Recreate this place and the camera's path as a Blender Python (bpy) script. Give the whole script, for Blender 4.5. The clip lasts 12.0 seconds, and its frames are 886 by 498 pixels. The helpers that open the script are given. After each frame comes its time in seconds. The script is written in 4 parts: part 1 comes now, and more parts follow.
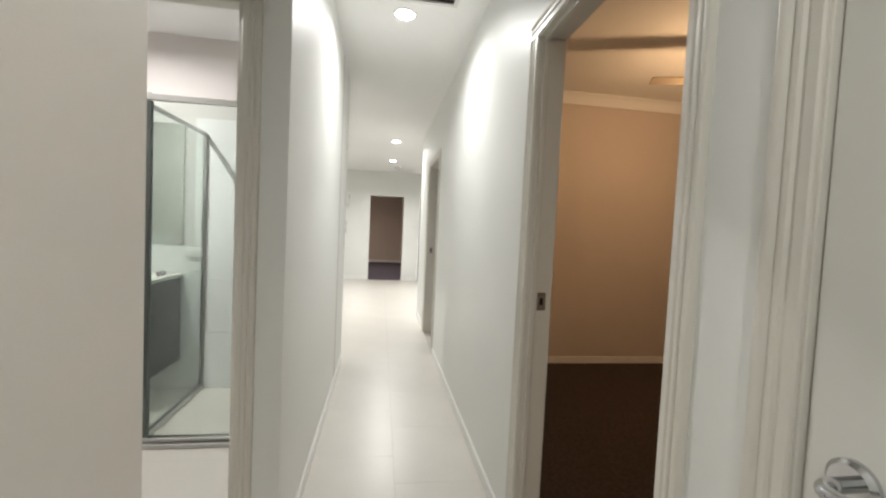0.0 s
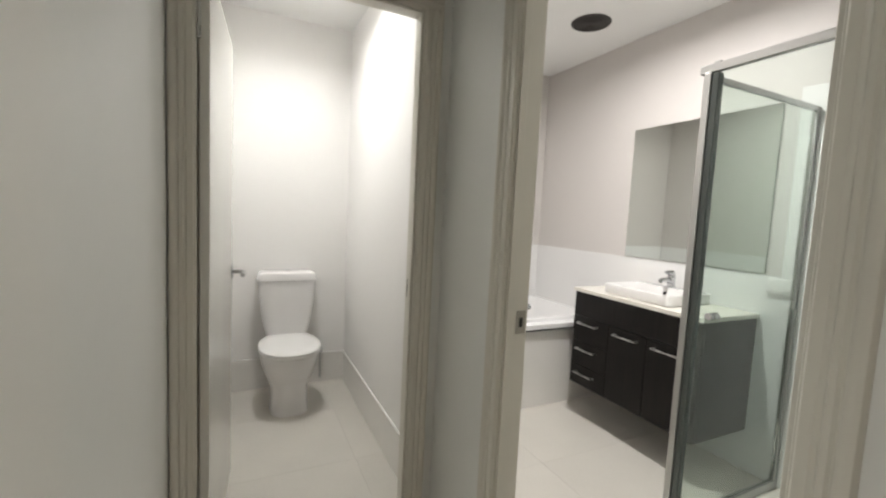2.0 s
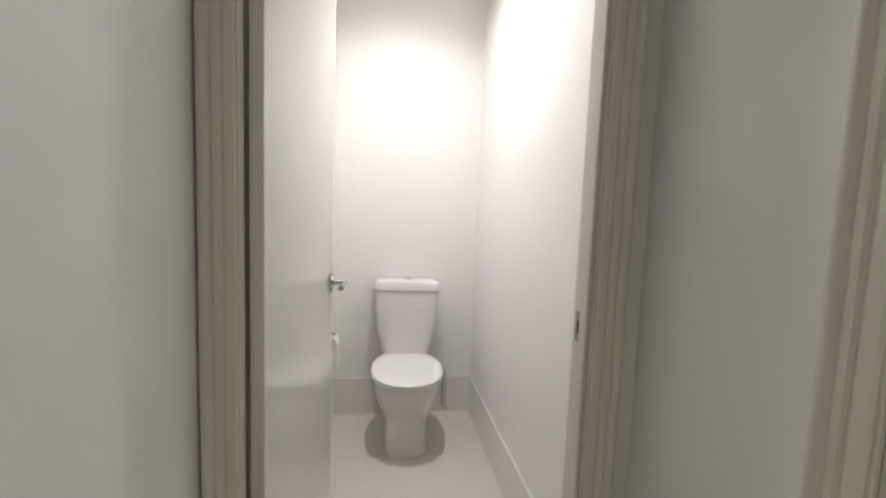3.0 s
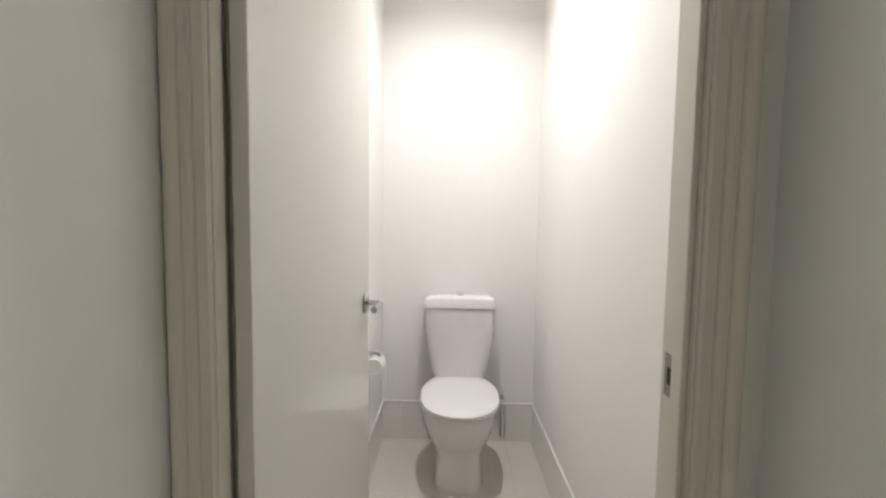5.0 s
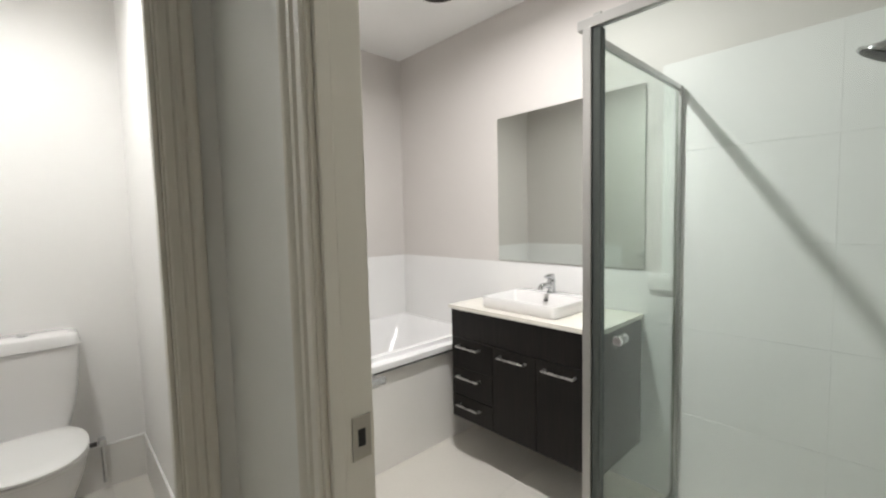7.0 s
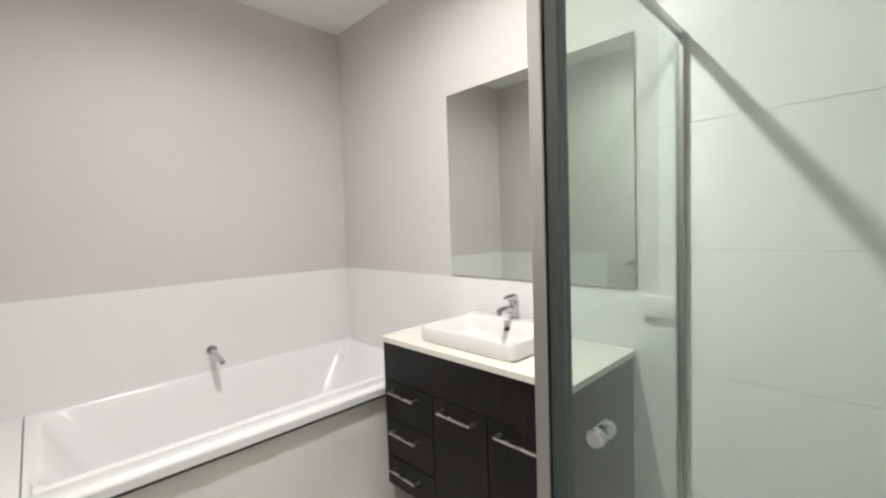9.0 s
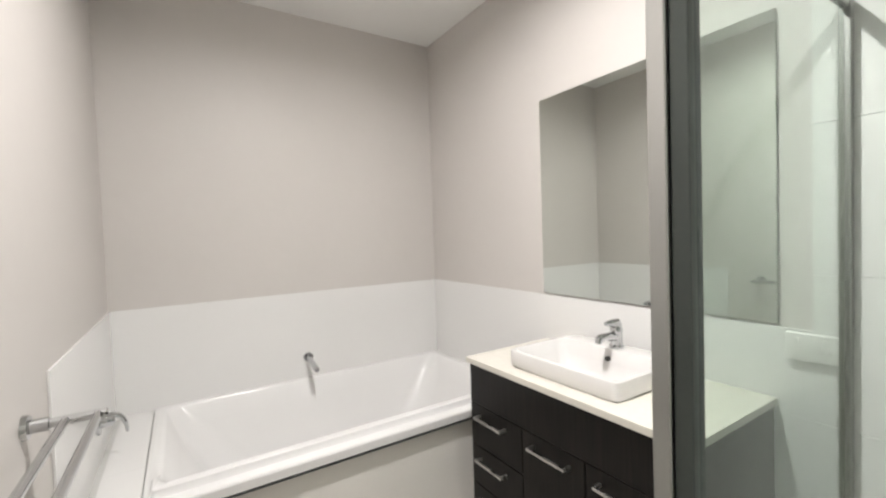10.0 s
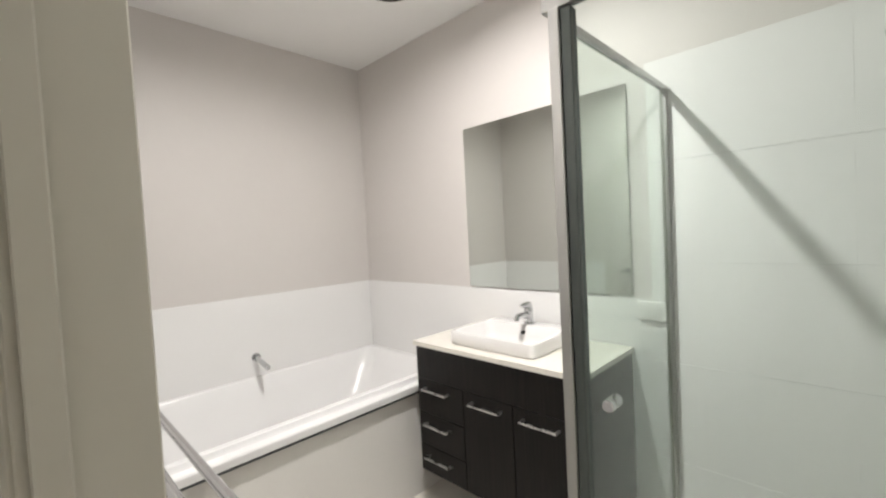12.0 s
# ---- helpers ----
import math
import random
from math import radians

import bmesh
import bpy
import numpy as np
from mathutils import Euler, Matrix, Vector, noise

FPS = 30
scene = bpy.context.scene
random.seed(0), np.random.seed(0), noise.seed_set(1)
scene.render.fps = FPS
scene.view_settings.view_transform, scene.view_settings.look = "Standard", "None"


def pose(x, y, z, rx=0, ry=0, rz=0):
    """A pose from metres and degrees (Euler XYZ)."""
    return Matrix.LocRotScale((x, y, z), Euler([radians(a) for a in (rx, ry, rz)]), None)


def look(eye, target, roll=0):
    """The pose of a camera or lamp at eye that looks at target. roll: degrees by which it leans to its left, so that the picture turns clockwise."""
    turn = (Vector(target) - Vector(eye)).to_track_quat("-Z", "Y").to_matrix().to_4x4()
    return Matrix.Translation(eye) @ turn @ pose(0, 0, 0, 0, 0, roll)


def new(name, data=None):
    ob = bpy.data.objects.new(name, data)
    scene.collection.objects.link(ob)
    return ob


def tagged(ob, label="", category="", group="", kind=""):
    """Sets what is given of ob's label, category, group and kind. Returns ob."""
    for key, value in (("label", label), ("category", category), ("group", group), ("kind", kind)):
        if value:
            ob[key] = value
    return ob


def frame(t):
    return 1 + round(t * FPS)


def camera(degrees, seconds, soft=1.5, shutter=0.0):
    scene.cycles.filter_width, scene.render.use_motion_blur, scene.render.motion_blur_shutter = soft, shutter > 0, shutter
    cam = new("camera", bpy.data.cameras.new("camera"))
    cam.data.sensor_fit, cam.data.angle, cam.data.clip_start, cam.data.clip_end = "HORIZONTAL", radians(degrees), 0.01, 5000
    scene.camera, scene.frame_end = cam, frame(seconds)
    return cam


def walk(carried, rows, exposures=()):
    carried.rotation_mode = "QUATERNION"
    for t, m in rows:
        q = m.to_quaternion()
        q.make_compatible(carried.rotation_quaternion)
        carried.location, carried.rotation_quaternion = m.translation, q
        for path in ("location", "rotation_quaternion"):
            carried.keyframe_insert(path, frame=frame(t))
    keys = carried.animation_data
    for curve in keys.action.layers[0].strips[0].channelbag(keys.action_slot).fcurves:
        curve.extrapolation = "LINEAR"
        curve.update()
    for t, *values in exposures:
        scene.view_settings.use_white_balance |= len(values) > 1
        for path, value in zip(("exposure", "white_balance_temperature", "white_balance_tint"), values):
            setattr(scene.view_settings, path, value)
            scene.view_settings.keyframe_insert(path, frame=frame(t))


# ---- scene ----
cam = camera(93.6, 12.0, soft=2.3)
PATH = [
    (0, (-0.042, 0.047, 1.295), (0.255, 2.022, 1.202), 2.7),
    (0.2, (-0.042, 0.211, 1.317), (0.035, 2.207, 1.221), 2.8),
    (0.5, (-0.041, 0.422, 1.342), (-0.332, 2.398, 1.231), 2.8),
    (0.8, (-0.054, 0.597, 1.348), (-0.713, 2.481, 1.224), 3),
    (1, (-0.068, 0.686, 1.344), (-0.979, 2.462, 1.215), 2.9),
    (1.1, (-0.08, 0.724, 1.348), (-1.117, 2.428, 1.214), 2.9),
    (1.5, (-0.123, 0.824, 1.34), (-1.593, 2.173, 1.198), 3),
    (2, (-0.257, 0.905, 1.324), (-2.054, 1.766, 1.157), 2.8),
    (2.5, (-0.562, 0.981, 1.298), (-2.489, 1.488, 1.126), 2.4),
    (3, (-0.883, 1.039, 1.279), (-2.855, 1.319, 1.1), 2.1),
    (3.5, (-1.134, 1.063, 1.285), (-3.123, 1.186, 1.118), 1.9),
    (3.7, (-1.211, 1.057, 1.269), (-3.204, 1.14, 1.115), 1.5),
    (4.3, (-1.265, 1.1, 1.272), (-3.265, 1.083, 1.132), 1.3),
    (4.9, (-1.13, 1.12, 1.276), (-3.13, 1.085, 1.139), 0.8),
    (5.5, (-0.866, 1.127, 1.281), (-2.862, 1.153, 1.148), 0.5),
    (6, (-0.722, 1.162, 1.293), (-2.679, 1.556, 1.17), -0.2),
    (6.5, (-0.688, 1.224, 1.318), (-2.45, 2.163, 1.197), -0.9),
    (7, (-0.693, 1.314, 1.353), (-2.153, 2.674, 1.215), -1.3),
    (7.1, (-0.701, 1.333, 1.356), (-2.105, 2.751, 1.223), -1.5),
    (7.2, (-0.698, 1.341, 1.344), (-2.052, 2.808, 1.224), -1.5),
    (7.6, (-0.755, 1.455, 1.35), (-1.908, 3.089, 1.225), -1.6),
    (8, (-0.805, 1.605, 1.345), (-1.912, 3.271, 1.225), -1.7),
    (8.4, (-0.858, 1.745, 1.33), (-2.05, 3.351, 1.225), -1.8),
    (8.8, (-0.912, 1.862, 1.318), (-2.254, 3.342, 1.222), -1.8),
    (9, (-0.933, 1.893, 1.329), (-2.356, 3.295, 1.227), -1.9),
    (9.5, (-0.992, 1.924, 1.325), (-2.573, 3.146, 1.241), -1.9),
    (10, (-1.006, 1.96, 1.378), (-2.695, 3.029, 1.309), -2),
    (10.5, (-1.009, 1.956, 1.492), (-2.735, 2.964, 1.442), -1.9),
    (11, (-0.939, 1.891, 1.489), (-2.637, 2.946, 1.434), -2.2),
    (11.5, (-0.872, 1.77, 1.413), (-2.45, 2.999, 1.367), -2.1),
    (12, (-0.829, 1.598, 1.396), (-2.235, 3.019, 1.323), -3),
]
walk(cam, [(t, look(eye, target, roll)) for t, eye, target, roll in PATH],
     exposures=[(0, 0.05, 6400, 10), (0.5, 0.0, 6350, 9), (1, -0.05, 6300, 8), (1.5, 0.0, 6350, 9), (2.5, 0.05, 6500, 10), (3.5, 0.15, 6500, 12), (5.5, 0.12, 6500, 11),
                (6.5, 0.05, 6350, 9), (7.2, 0.0, 6350, 9), (9, 0.0, 6400, 8), (9.8, 0.0, 6500, 10), (10.5, -0.05, 6500, 10), (12, 0.05, 6500, 10)])

# ---- light ----
world = bpy.data.worlds.new("night_world")
scene.world = world
world.use_nodes = True
world.node_tree.nodes["Background"].inputs[0].default_value = (0.5, 0.6, 0.8, 1)
world.node_tree.nodes["Background"].inputs[1].default_value = 0.05
scene.view_settings.exposure = 0.0

CEIL = 2.62


def disc_light(name, x, y, z, watts, colour, size=0.06, spread=155):
    data = bpy.data.lights.new(name, "AREA")
    data.shape, data.size, data.energy, data.color = "DISK", size, watts, colour
    data.spread = radians(spread)
    ob = new(name, data)
    ob.location = (x, y, z)
    return ob


WARM_WHITE = (1.0, 0.985, 0.95)
NEUTRAL = (1.0, 0.965, 0.935)
CORRIDOR_W, LIVING_W, BATH_W, WC_W, BED_W = 13.0, 40.0, 34.0, 22.5, 24.0
disc_light("corridor_lamp_light", 0.05, 2.70, CEIL - 0.012, CORRIDOR_W, WARM_WHITE)
# Added fill at the corridor's near end, never in view.
disc_light("entry_fill_light", 0.05, -0.40, CEIL - 0.012, 9.0, WARM_WHITE)
disc_light("living_lamp_light", 0.135, 6.56, CEIL - 0.012, LIVING_W, WARM_WHITE)
disc_light("living_lamp_light", 0.135, 8.47, CEIL - 0.012, LIVING_W, WARM_WHITE)
disc_light("living_lamp_light", -2.6, 5.15, CEIL - 0.012, LIVING_W, WARM_WHITE)
disc_light("bath_lamp_light", -1.82, 2.45, CEIL - 0.012, BATH_W, NEUTRAL, spread=180)
disc_light("toilet_lamp_light", -2.63, 1.16, CEIL - 0.012, WC_W, WARM_WHITE, size=0.10, spread=150)


# ---- materials ----
def material(name, colour, rough=0.5, metal=0.0, vary=0.06, scale=3.0, bump=0.0, bump_scale=200.0, coat=0.0, spec=0.5, tint=None, per_object=0.0):
    """A painted, tiled or metal surface: broad and fine variation of the colour, and fine relief."""
    m = bpy.data.materials.new(name)
    m.use_nodes = True
    nt = m.node_tree
    b = nt.nodes["Principled BSDF"]
    geo = nt.nodes.new("ShaderNodeTexCoord")
    n1 = nt.nodes.new("ShaderNodeTexNoise")
    n1.inputs["Scale"].default_value = scale
    n1.inputs["Detail"].default_value = 6
    n2 = nt.nodes.new("ShaderNodeTexNoise")
    n2.inputs["Scale"].default_value = scale * 22
    n2.inputs["Detail"].default_value = 3
    nt.links.new(geo.outputs["Object"], n1.inputs["Vector"])
    nt.links.new(geo.outputs["Object"], n2.inputs["Vector"])
    add = nt.nodes.new("ShaderNodeMath")
    add.operation = "MULTIPLY_ADD"
    add.inputs[1].default_value = 0.35
    nt.links.new(n2.outputs["Fac"], add.inputs[0])
    nt.links.new(n1.outputs["Fac"], add.inputs[2])
    last = add.outputs[0]
    if per_object:
        info = nt.nodes.new("ShaderNodeObjectInfo")
        po = nt.nodes.new("ShaderNodeMath")
        po.operation = "MULTIPLY_ADD"
        po.inputs[1].default_value = per_object
        nt.links.new(info.outputs["Random"], po.inputs[0])
        nt.links.new(last, po.inputs[2])
        last = po.outputs[0]
    ramp = nt.nodes.new("ShaderNodeMapRange")
    ramp.inputs["From Min"].default_value = 0.35
    ramp.inputs["From Max"].default_value = 1.0
    nt.links.new(last, ramp.inputs["Value"])
    mix = nt.nodes.new("ShaderNodeMix")
    mix.data_type = "RGBA"
    dark = tint or tuple(c * (1 - vary) for c in colour)
    lite = tuple(min(1, c * (1 + vary)) for c in colour)
    mix.inputs["A"].default_value = (*dark, 1)
    mix.inputs["B"].default_value = (*lite, 1)
    nt.links.new(ramp.outputs["Result"], mix.inputs["Factor"])
    nt.links.new(mix.outputs["Result"], b.inputs["Base Color"])
    rr = nt.nodes.new("ShaderNodeMapRange")
    rr.inputs["To Min"].default_value = max(0.02, rough * 0.85)
    rr.inputs["To Max"].default_value = min(1, rough * 1.15)
    nt.links.new(n1.outputs["Fac"], rr.inputs["Value"])
    nt.links.new(rr.outputs["Result"], b.inputs["Roughness"])
    b.inputs["Metallic"].default_value = metal
    b.inputs["Specular IOR Level"].default_value = spec
    b.inputs["Coat Weight"].default_value = coat
    b.inputs["Coat Roughness"].default_value = 0.08
    if bump:
        n3 = nt.nodes.new("ShaderNodeTexNoise")
        n3.inputs["Scale"].default_value = bump_scale
        n3.inputs["Detail"].default_value = 4
        nt.links.new(geo.outputs["Object"], n3.inputs["Vector"])
        bp = nt.nodes.new("ShaderNodeBump")
        bp.inputs["Strength"].default_value = bump
        bp.inputs["Distance"].default_value = 0.002
        nt.links.new(n3.outputs["Fac"], bp.inputs["Height"])
        nt.links.new(bp.outputs["Normal"], b.inputs["Normal"])
    return m


def wood_material(name, dark, lite, rough):
    """Dark stained woodgrain that runs upright."""
    m = material(name, lite, rough, vary=0.2, bump=0.1, bump_scale=120, spec=0.22)
    nt = m.node_tree
    b = nt.nodes["Principled BSDF"]
    geo = nt.nodes.new("ShaderNodeTexCoord")
    mp = nt.nodes.new("ShaderNodeMapping")
    mp.inputs["Scale"].default_value = (90, 90, 3.5)
    nz = nt.nodes.new("ShaderNodeTexNoise")
    nz.inputs["Scale"].default_value = 1.0
    nz.inputs["Detail"].default_value = 8
    nz.inputs["Distortion"].default_value = 0.8
    mix = nt.nodes.new("ShaderNodeMix")
    mix.data_type = "RGBA"
    mix.inputs["A"].default_value = (*dark, 1)
    mix.inputs["B"].default_value = (*lite, 1)
    mr = nt.nodes.new("ShaderNodeMapRange")
    mr.inputs["From Min"].default_value = 0.35
    mr.inputs["From Max"].default_value = 0.7
    nt.links.new(geo.outputs["Object"], mp.inputs["Vector"])
    nt.links.new(mp.outputs["Vector"], nz.inputs["Vector"])
    nt.links.new(nz.outputs["Fac"], mr.inputs["Value"])
    nt.links.new(mr.outputs["Result"], mix.inputs["Factor"])
    nt.links.new(mix.outputs["Result"], b.inputs["Base Color"])
    return m


def glass_material(name, colour):
    m = bpy.data.materials.new(name)
    m.use_nodes = True
    nt = m.node_tree
    b = nt.nodes["Principled BSDF"]
    b.inputs["Base Color"].default_value = (*colour, 1)
    b.inputs["Roughness"].default_value = 0.0
    b.inputs["Transmission Weight"].default_value = 1.0
    b.inputs["IOR"].default_value = 1.33
    b.inputs["Specular IOR Level"].default_value = 0.3
    return m


def glow_material(name, colour, strength):
    m = bpy.data.materials.new(name)
    m.use_nodes = True
    b = m.node_tree.nodes["Principled BSDF"]
    b.inputs["Base Color"].default_value = (0.8, 0.8, 0.8, 1)
    b.inputs["Emission Color"].default_value = (*colour, 1)
    b.inputs["Emission Strength"].default_value = strength
    return m


PAINT = material("wall_paint", (0.775, 0.778, 0.752), 0.42, vary=0.025, scale=1.2, bump=0.12, bump_scale=260, spec=0.45)
WC_PAINT = material("toilet_room_paint", (0.88, 0.865, 0.845), 0.45, vary=0.02, scale=1.2, bump=0.1, bump_scale=260, spec=0.4)
BATH_PAINT = material("bathroom_paint", (0.63, 0.60, 0.575), 0.5, vary=0.025, scale=1.2, bump=0.12, bump_scale=260, spec=0.35)
CEIL_PAINT = material("ceiling_paint", (0.87, 0.865, 0.85), 0.8, vary=0.02, scale=1.0, bump=0.1, bump_scale=220, spec=0.2)
BED_PAINT = material("bedroom_paint", (0.60, 0.53, 0.47), 0.6, vary=0.03, scale=1.2, bump=0.12, bump_scale=240, spec=0.3)
TRIM = material("trim_gloss_paint", (0.66, 0.635, 0.565), 0.32, vary=0.02, scale=1.5)
DOOR_PAINT = material("door_gloss_paint", (0.70, 0.69, 0.64), 0.16, vary=0.02, scale=2, bump=0.02, bump_scale=40)
FLOOR_TILE = material("floor_tile_porcelain", (0.64, 0.61, 0.555), 0.34, vary=0.06, scale=2.6, bump=0.05, bump_scale=160, per_object=0.05)
SKIRT_TILE = material("pale_skirting_tile", (0.82, 0.80, 0.765), 0.3, vary=0.03, scale=2.6, bump=0.03, bump_scale=160)
GROUT = material("floor_grout", (0.55, 0.52, 0.47), 0.9, vary=0.1, scale=12, bump=0.3, bump_scale=300)
WALL_TILE = material("white_wall_tile", (0.81, 0.805, 0.795), 0.12, vary=0.015, scale=2, bump=0.02, bump_scale=14, per_object=0.03)
WALL_GROUT = material("white_wall_grout", (0.60, 0.60, 0.58), 0.9, vary=0.05, scale=20)
CARPET = material("dark_brown_carpet", (0.055, 0.042, 0.036), 0.95, vary=0.5, scale=60, bump=1.0, bump_scale=380, spec=0.1)
FAR_CARPET = material("grey_carpet", (0.11, 0.10, 0.125), 0.95, vary=0.3, scale=60, bump=0.9, bump_scale=350, spec=0.1)
CERAMIC = material("white_ceramic", (0.78, 0.765, 0.755), 0.08, vary=0.01, scale=2, coat=0.4)
PLASTIC = material("white_plastic", (0.80, 0.79, 0.77), 0.25, vary=0.015, scale=4)
ACRYLIC = material("white_acrylic", (0.84, 0.835, 0.83), 0.24, vary=0.01, scale=2)
STONE = material("pale_stone_benchtop", (0.76, 0.73, 0.66), 0.22, vary=0.05, scale=40, bump=0.02)
CHROME = material("polished_chrome", (0.56, 0.57, 0.58), 0.07, metal=1.0, vary=0.03)
SATIN = material("satin_aluminium", (0.46, 0.465, 0.455), 0.30, metal=1.0, vary=0.05, scale=8)
PLATE = material("dull_bronze_steel", (0.34, 0.32, 0.28), 0.38, metal=1.0, vary=0.1, scale=20)
STEEL = material("brushed_steel", (0.62, 0.62, 0.61), 0.28, metal=1.0, vary=0.06, scale=14)
# Dark colour holds the shade on the corner post's side away from the lamp.
STILE_SHADE = material("shaded_stile_metal", (0.10, 0.115, 0.11), 0.35, metal=0.6, vary=0.1, scale=8)
DARK_SEAL = material("dark_rubber_seal", (0.03, 0.035, 0.035), 0.5, vary=0.2)
# Black that paints the shade inside holes, slots and the vent.
BLACK = material("recess_shade_black", (0.015, 0.015, 0.015), 0.7, vary=0.3)
FAN_GREY = material("dark_fan_grille", (0.05, 0.045, 0.042), 0.5, vary=0.2, scale=10)
VANITY = wood_material("dark_wenge_laminate", (0.0045, 0.004, 0.0038), (0.013, 0.0105, 0.009), 0.38)
PAPER = material("toilet_paper", (0.82, 0.81, 0.79), 0.95, vary=0.03, scale=30, bump=0.4, bump_scale=250)
GLASS = glass_material("shower_glass", (0.775, 0.835, 0.80))
WINDOW_GLASS = glass_material("clear_glass", (0.96, 0.98, 0.97))
LENS = glow_material("lamp_lens", (1.0, 0.97, 0.92), 22.0)
BULB = glow_material("bulb_glass", (1.0, 0.72, 0.42), 30.0)
BLADE = material("pale_timber_fan_blade", (0.55, 0.47, 0.36), 0.4, vary=0.1, scale=8)
MIRROR = bpy.data.materials.new("mirror_silver")
MIRROR.use_nodes = True
_mb = MIRROR.node_tree.nodes["Principled BSDF"]
_mb.inputs["Base Color"].default_value = (0.76, 0.80, 0.765, 1)
_mb.inputs["Metallic"].default_value = 1.0
_mb.inputs["Roughness"].default_value = 0.012
DAYGLOW = glow_material("outdoor_light", (1.0, 0.98, 0.94), 1.6)


# ---- building helpers ----
def bx(bm, x0, x1, y0, y1, z0, z1, bevel=0.0, segs=1):
    vs = [bm.verts.new((x, y, z)) for x in (x0, x1) for y in (y0, y1) for z in (z0, z1)]
    fs = [bm.faces.new([vs[i] for i in q]) for q in ((0, 1, 3, 2), (4, 6, 7, 5), (0, 4, 5, 1), (2, 3, 7, 6), (0, 2, 6, 4), (1, 5, 7, 3))]
    if bevel:
        es = list({e for f in fs for e in f.edges})
        bmesh.ops.bevel(bm, geom=es, offset=bevel, segments=segs, affect="EDGES", profile=0.5)
    return bm


def box(*a, **k):
    return bx(bmesh.new(), *a, **k)


def boxes(*rows, bevel=0.0):
    bm = bmesh.new()
    for r in rows:
        bx(bm, *r, bevel=bevel)
    return bm


def ring_loft(bm, rings, close_top=True, close_bottom=True):
    """Skin a list of equal rings of points."""
    vr = [[bm.verts.new(p) for p in r] for r in rings]
    n = len(vr[0])
    for a, b in zip(vr, vr[1:]):
        for i in range(n):
            bm.faces.new((a[i], a[(i + 1) % n], b[(i + 1) % n], b[i]))
    if close_bottom:
        bm.faces.new(vr[0][::-1])
    if close_top:
        bm.faces.new(vr[-1])
    return bm


def oval(cx, cy, z, rx, ry, power=2.0, n=40):
    pts = []
    for i in range(n):
        a = 2 * math.pi * i / n
        c, s = math.cos(a), math.sin(a)
        pts.append((cx + rx * math.copysign(abs(c) ** (2 / power), c), cy + ry * math.copysign(abs(s) ** (2 / power), s), z))
    return pts


def rounded(x0, x1, y0, y1, z, radius, along=8, bend=10):
    """A rectangle with rounded corners, evenly divided along its sides."""
    pts = []
    for k, (cx, cy) in enumerate(((x1 - radius, y1 - radius), (x0 + radius, y1 - radius), (x0 + radius, y0 + radius), (x1 - radius, y0 + radius))):
        pts += [(cx + radius * math.cos(math.pi / 2 * (k + i / bend)), cy + radius * math.sin(math.pi / 2 * (k + i / bend))) for i in range(bend + 1)]
        nx, ny = ((x0 + radius, y1), (x0, y0 + radius), (x1 - radius, y0), (x1, y1 - radius))[k]
        px, py = pts[-1]
        pts += [(px + (nx - px) * i / along, py + (ny - py) * i / along) for i in range(1, along)]
    return [(x, y, z) for x, y in pts]


def tube(bm, pts, r, n=12, caps=True):
    """A round bar through the points; r is one radius or one for each point."""
    pts = [Vector(p) for p in pts]
    rs = r if isinstance(r, (list, tuple)) else [r] * len(pts)
    rings = []
    side = None
    for i, p in enumerate(pts):
        d = (pts[min(i + 1, len(pts) - 1)] - pts[max(i - 1, 0)]).normalized()
        if side is None:
            up = Vector((0, 0, 1)) if abs(d.z) < 0.9 else Vector((1, 0, 0))
            side = d.cross(up).normalized()
        side = (side - d * side.dot(d)).normalized()
        other = d.cross(side)
        rings.append([p + (side * math.cos(2 * math.pi * k / n) + other * math.sin(2 * math.pi * k / n)) * rs[i] for k in range(n)])
    return ring_loft(bm, rings, caps, caps)


def arc(p0, p1, p2, n=8):
    """A smooth bend from p0 to p2 towards p1."""
    a, b, c = Vector(p0), Vector(p1), Vector(p2)
    return [a * (1 - t) ** 2 + b * 2 * t * (1 - t) + c * t * t for t in [i / n for i in range(n + 1)]]


def mesh_object(name, bm, mat, smooth=False):
    bmesh.ops.recalc_face_normals(bm, faces=bm.faces)
    me = bpy.data.meshes.new(name)
    bm.to_mesh(me)
    bm.free()
    me.materials.append(mat)
    if smooth:
        me.shade_smooth()
        me.set_sharp_from_angle(angle=radians(38))
    return new(name, me)


def part(name, bm, mat, parent, label="", smooth=True):
    ob = mesh_object(name, bm, mat, smooth)
    ob.parent = parent
    if label:
        tagged(ob, label=label)
    return ob


def thing(name, label, category, group="", at=(0, 0, 0)):
    ob = tagged(new(name), label, category, group)
    ob.matrix_basis = Matrix.Translation(at)
    return ob


def structure(name, bm, mat, label, category, smooth=False):
    return tagged(mesh_object(name, bm, mat, smooth), label, category, kind="structure")


# ---- walls, floors, ceilings ----
H = CEIL
structure("wall_corridor_west", box(-0.475, -0.375, -1.5, 0.70, 0, H, bevel=0.003), PAINT, "off-white painted corridor wall beside the alcove", "wall")
structure("wall_alcove_south", box(-1.79, -0.475, 0.60, 0.70, 0, H), PAINT, "off-white painted wall of the small alcove", "wall")
structure("wall_toilet_south", box(-3.54, -1.79, 0.64, 0.74, 0, H), WC_PAINT, "white painted side wall of the toilet room", "wall")
structure("wall_toilet_west", box(-3.54, -3.44, 0.74, 1.61, 0, H), WC_PAINT, "white painted wall behind the toilet", "wall")
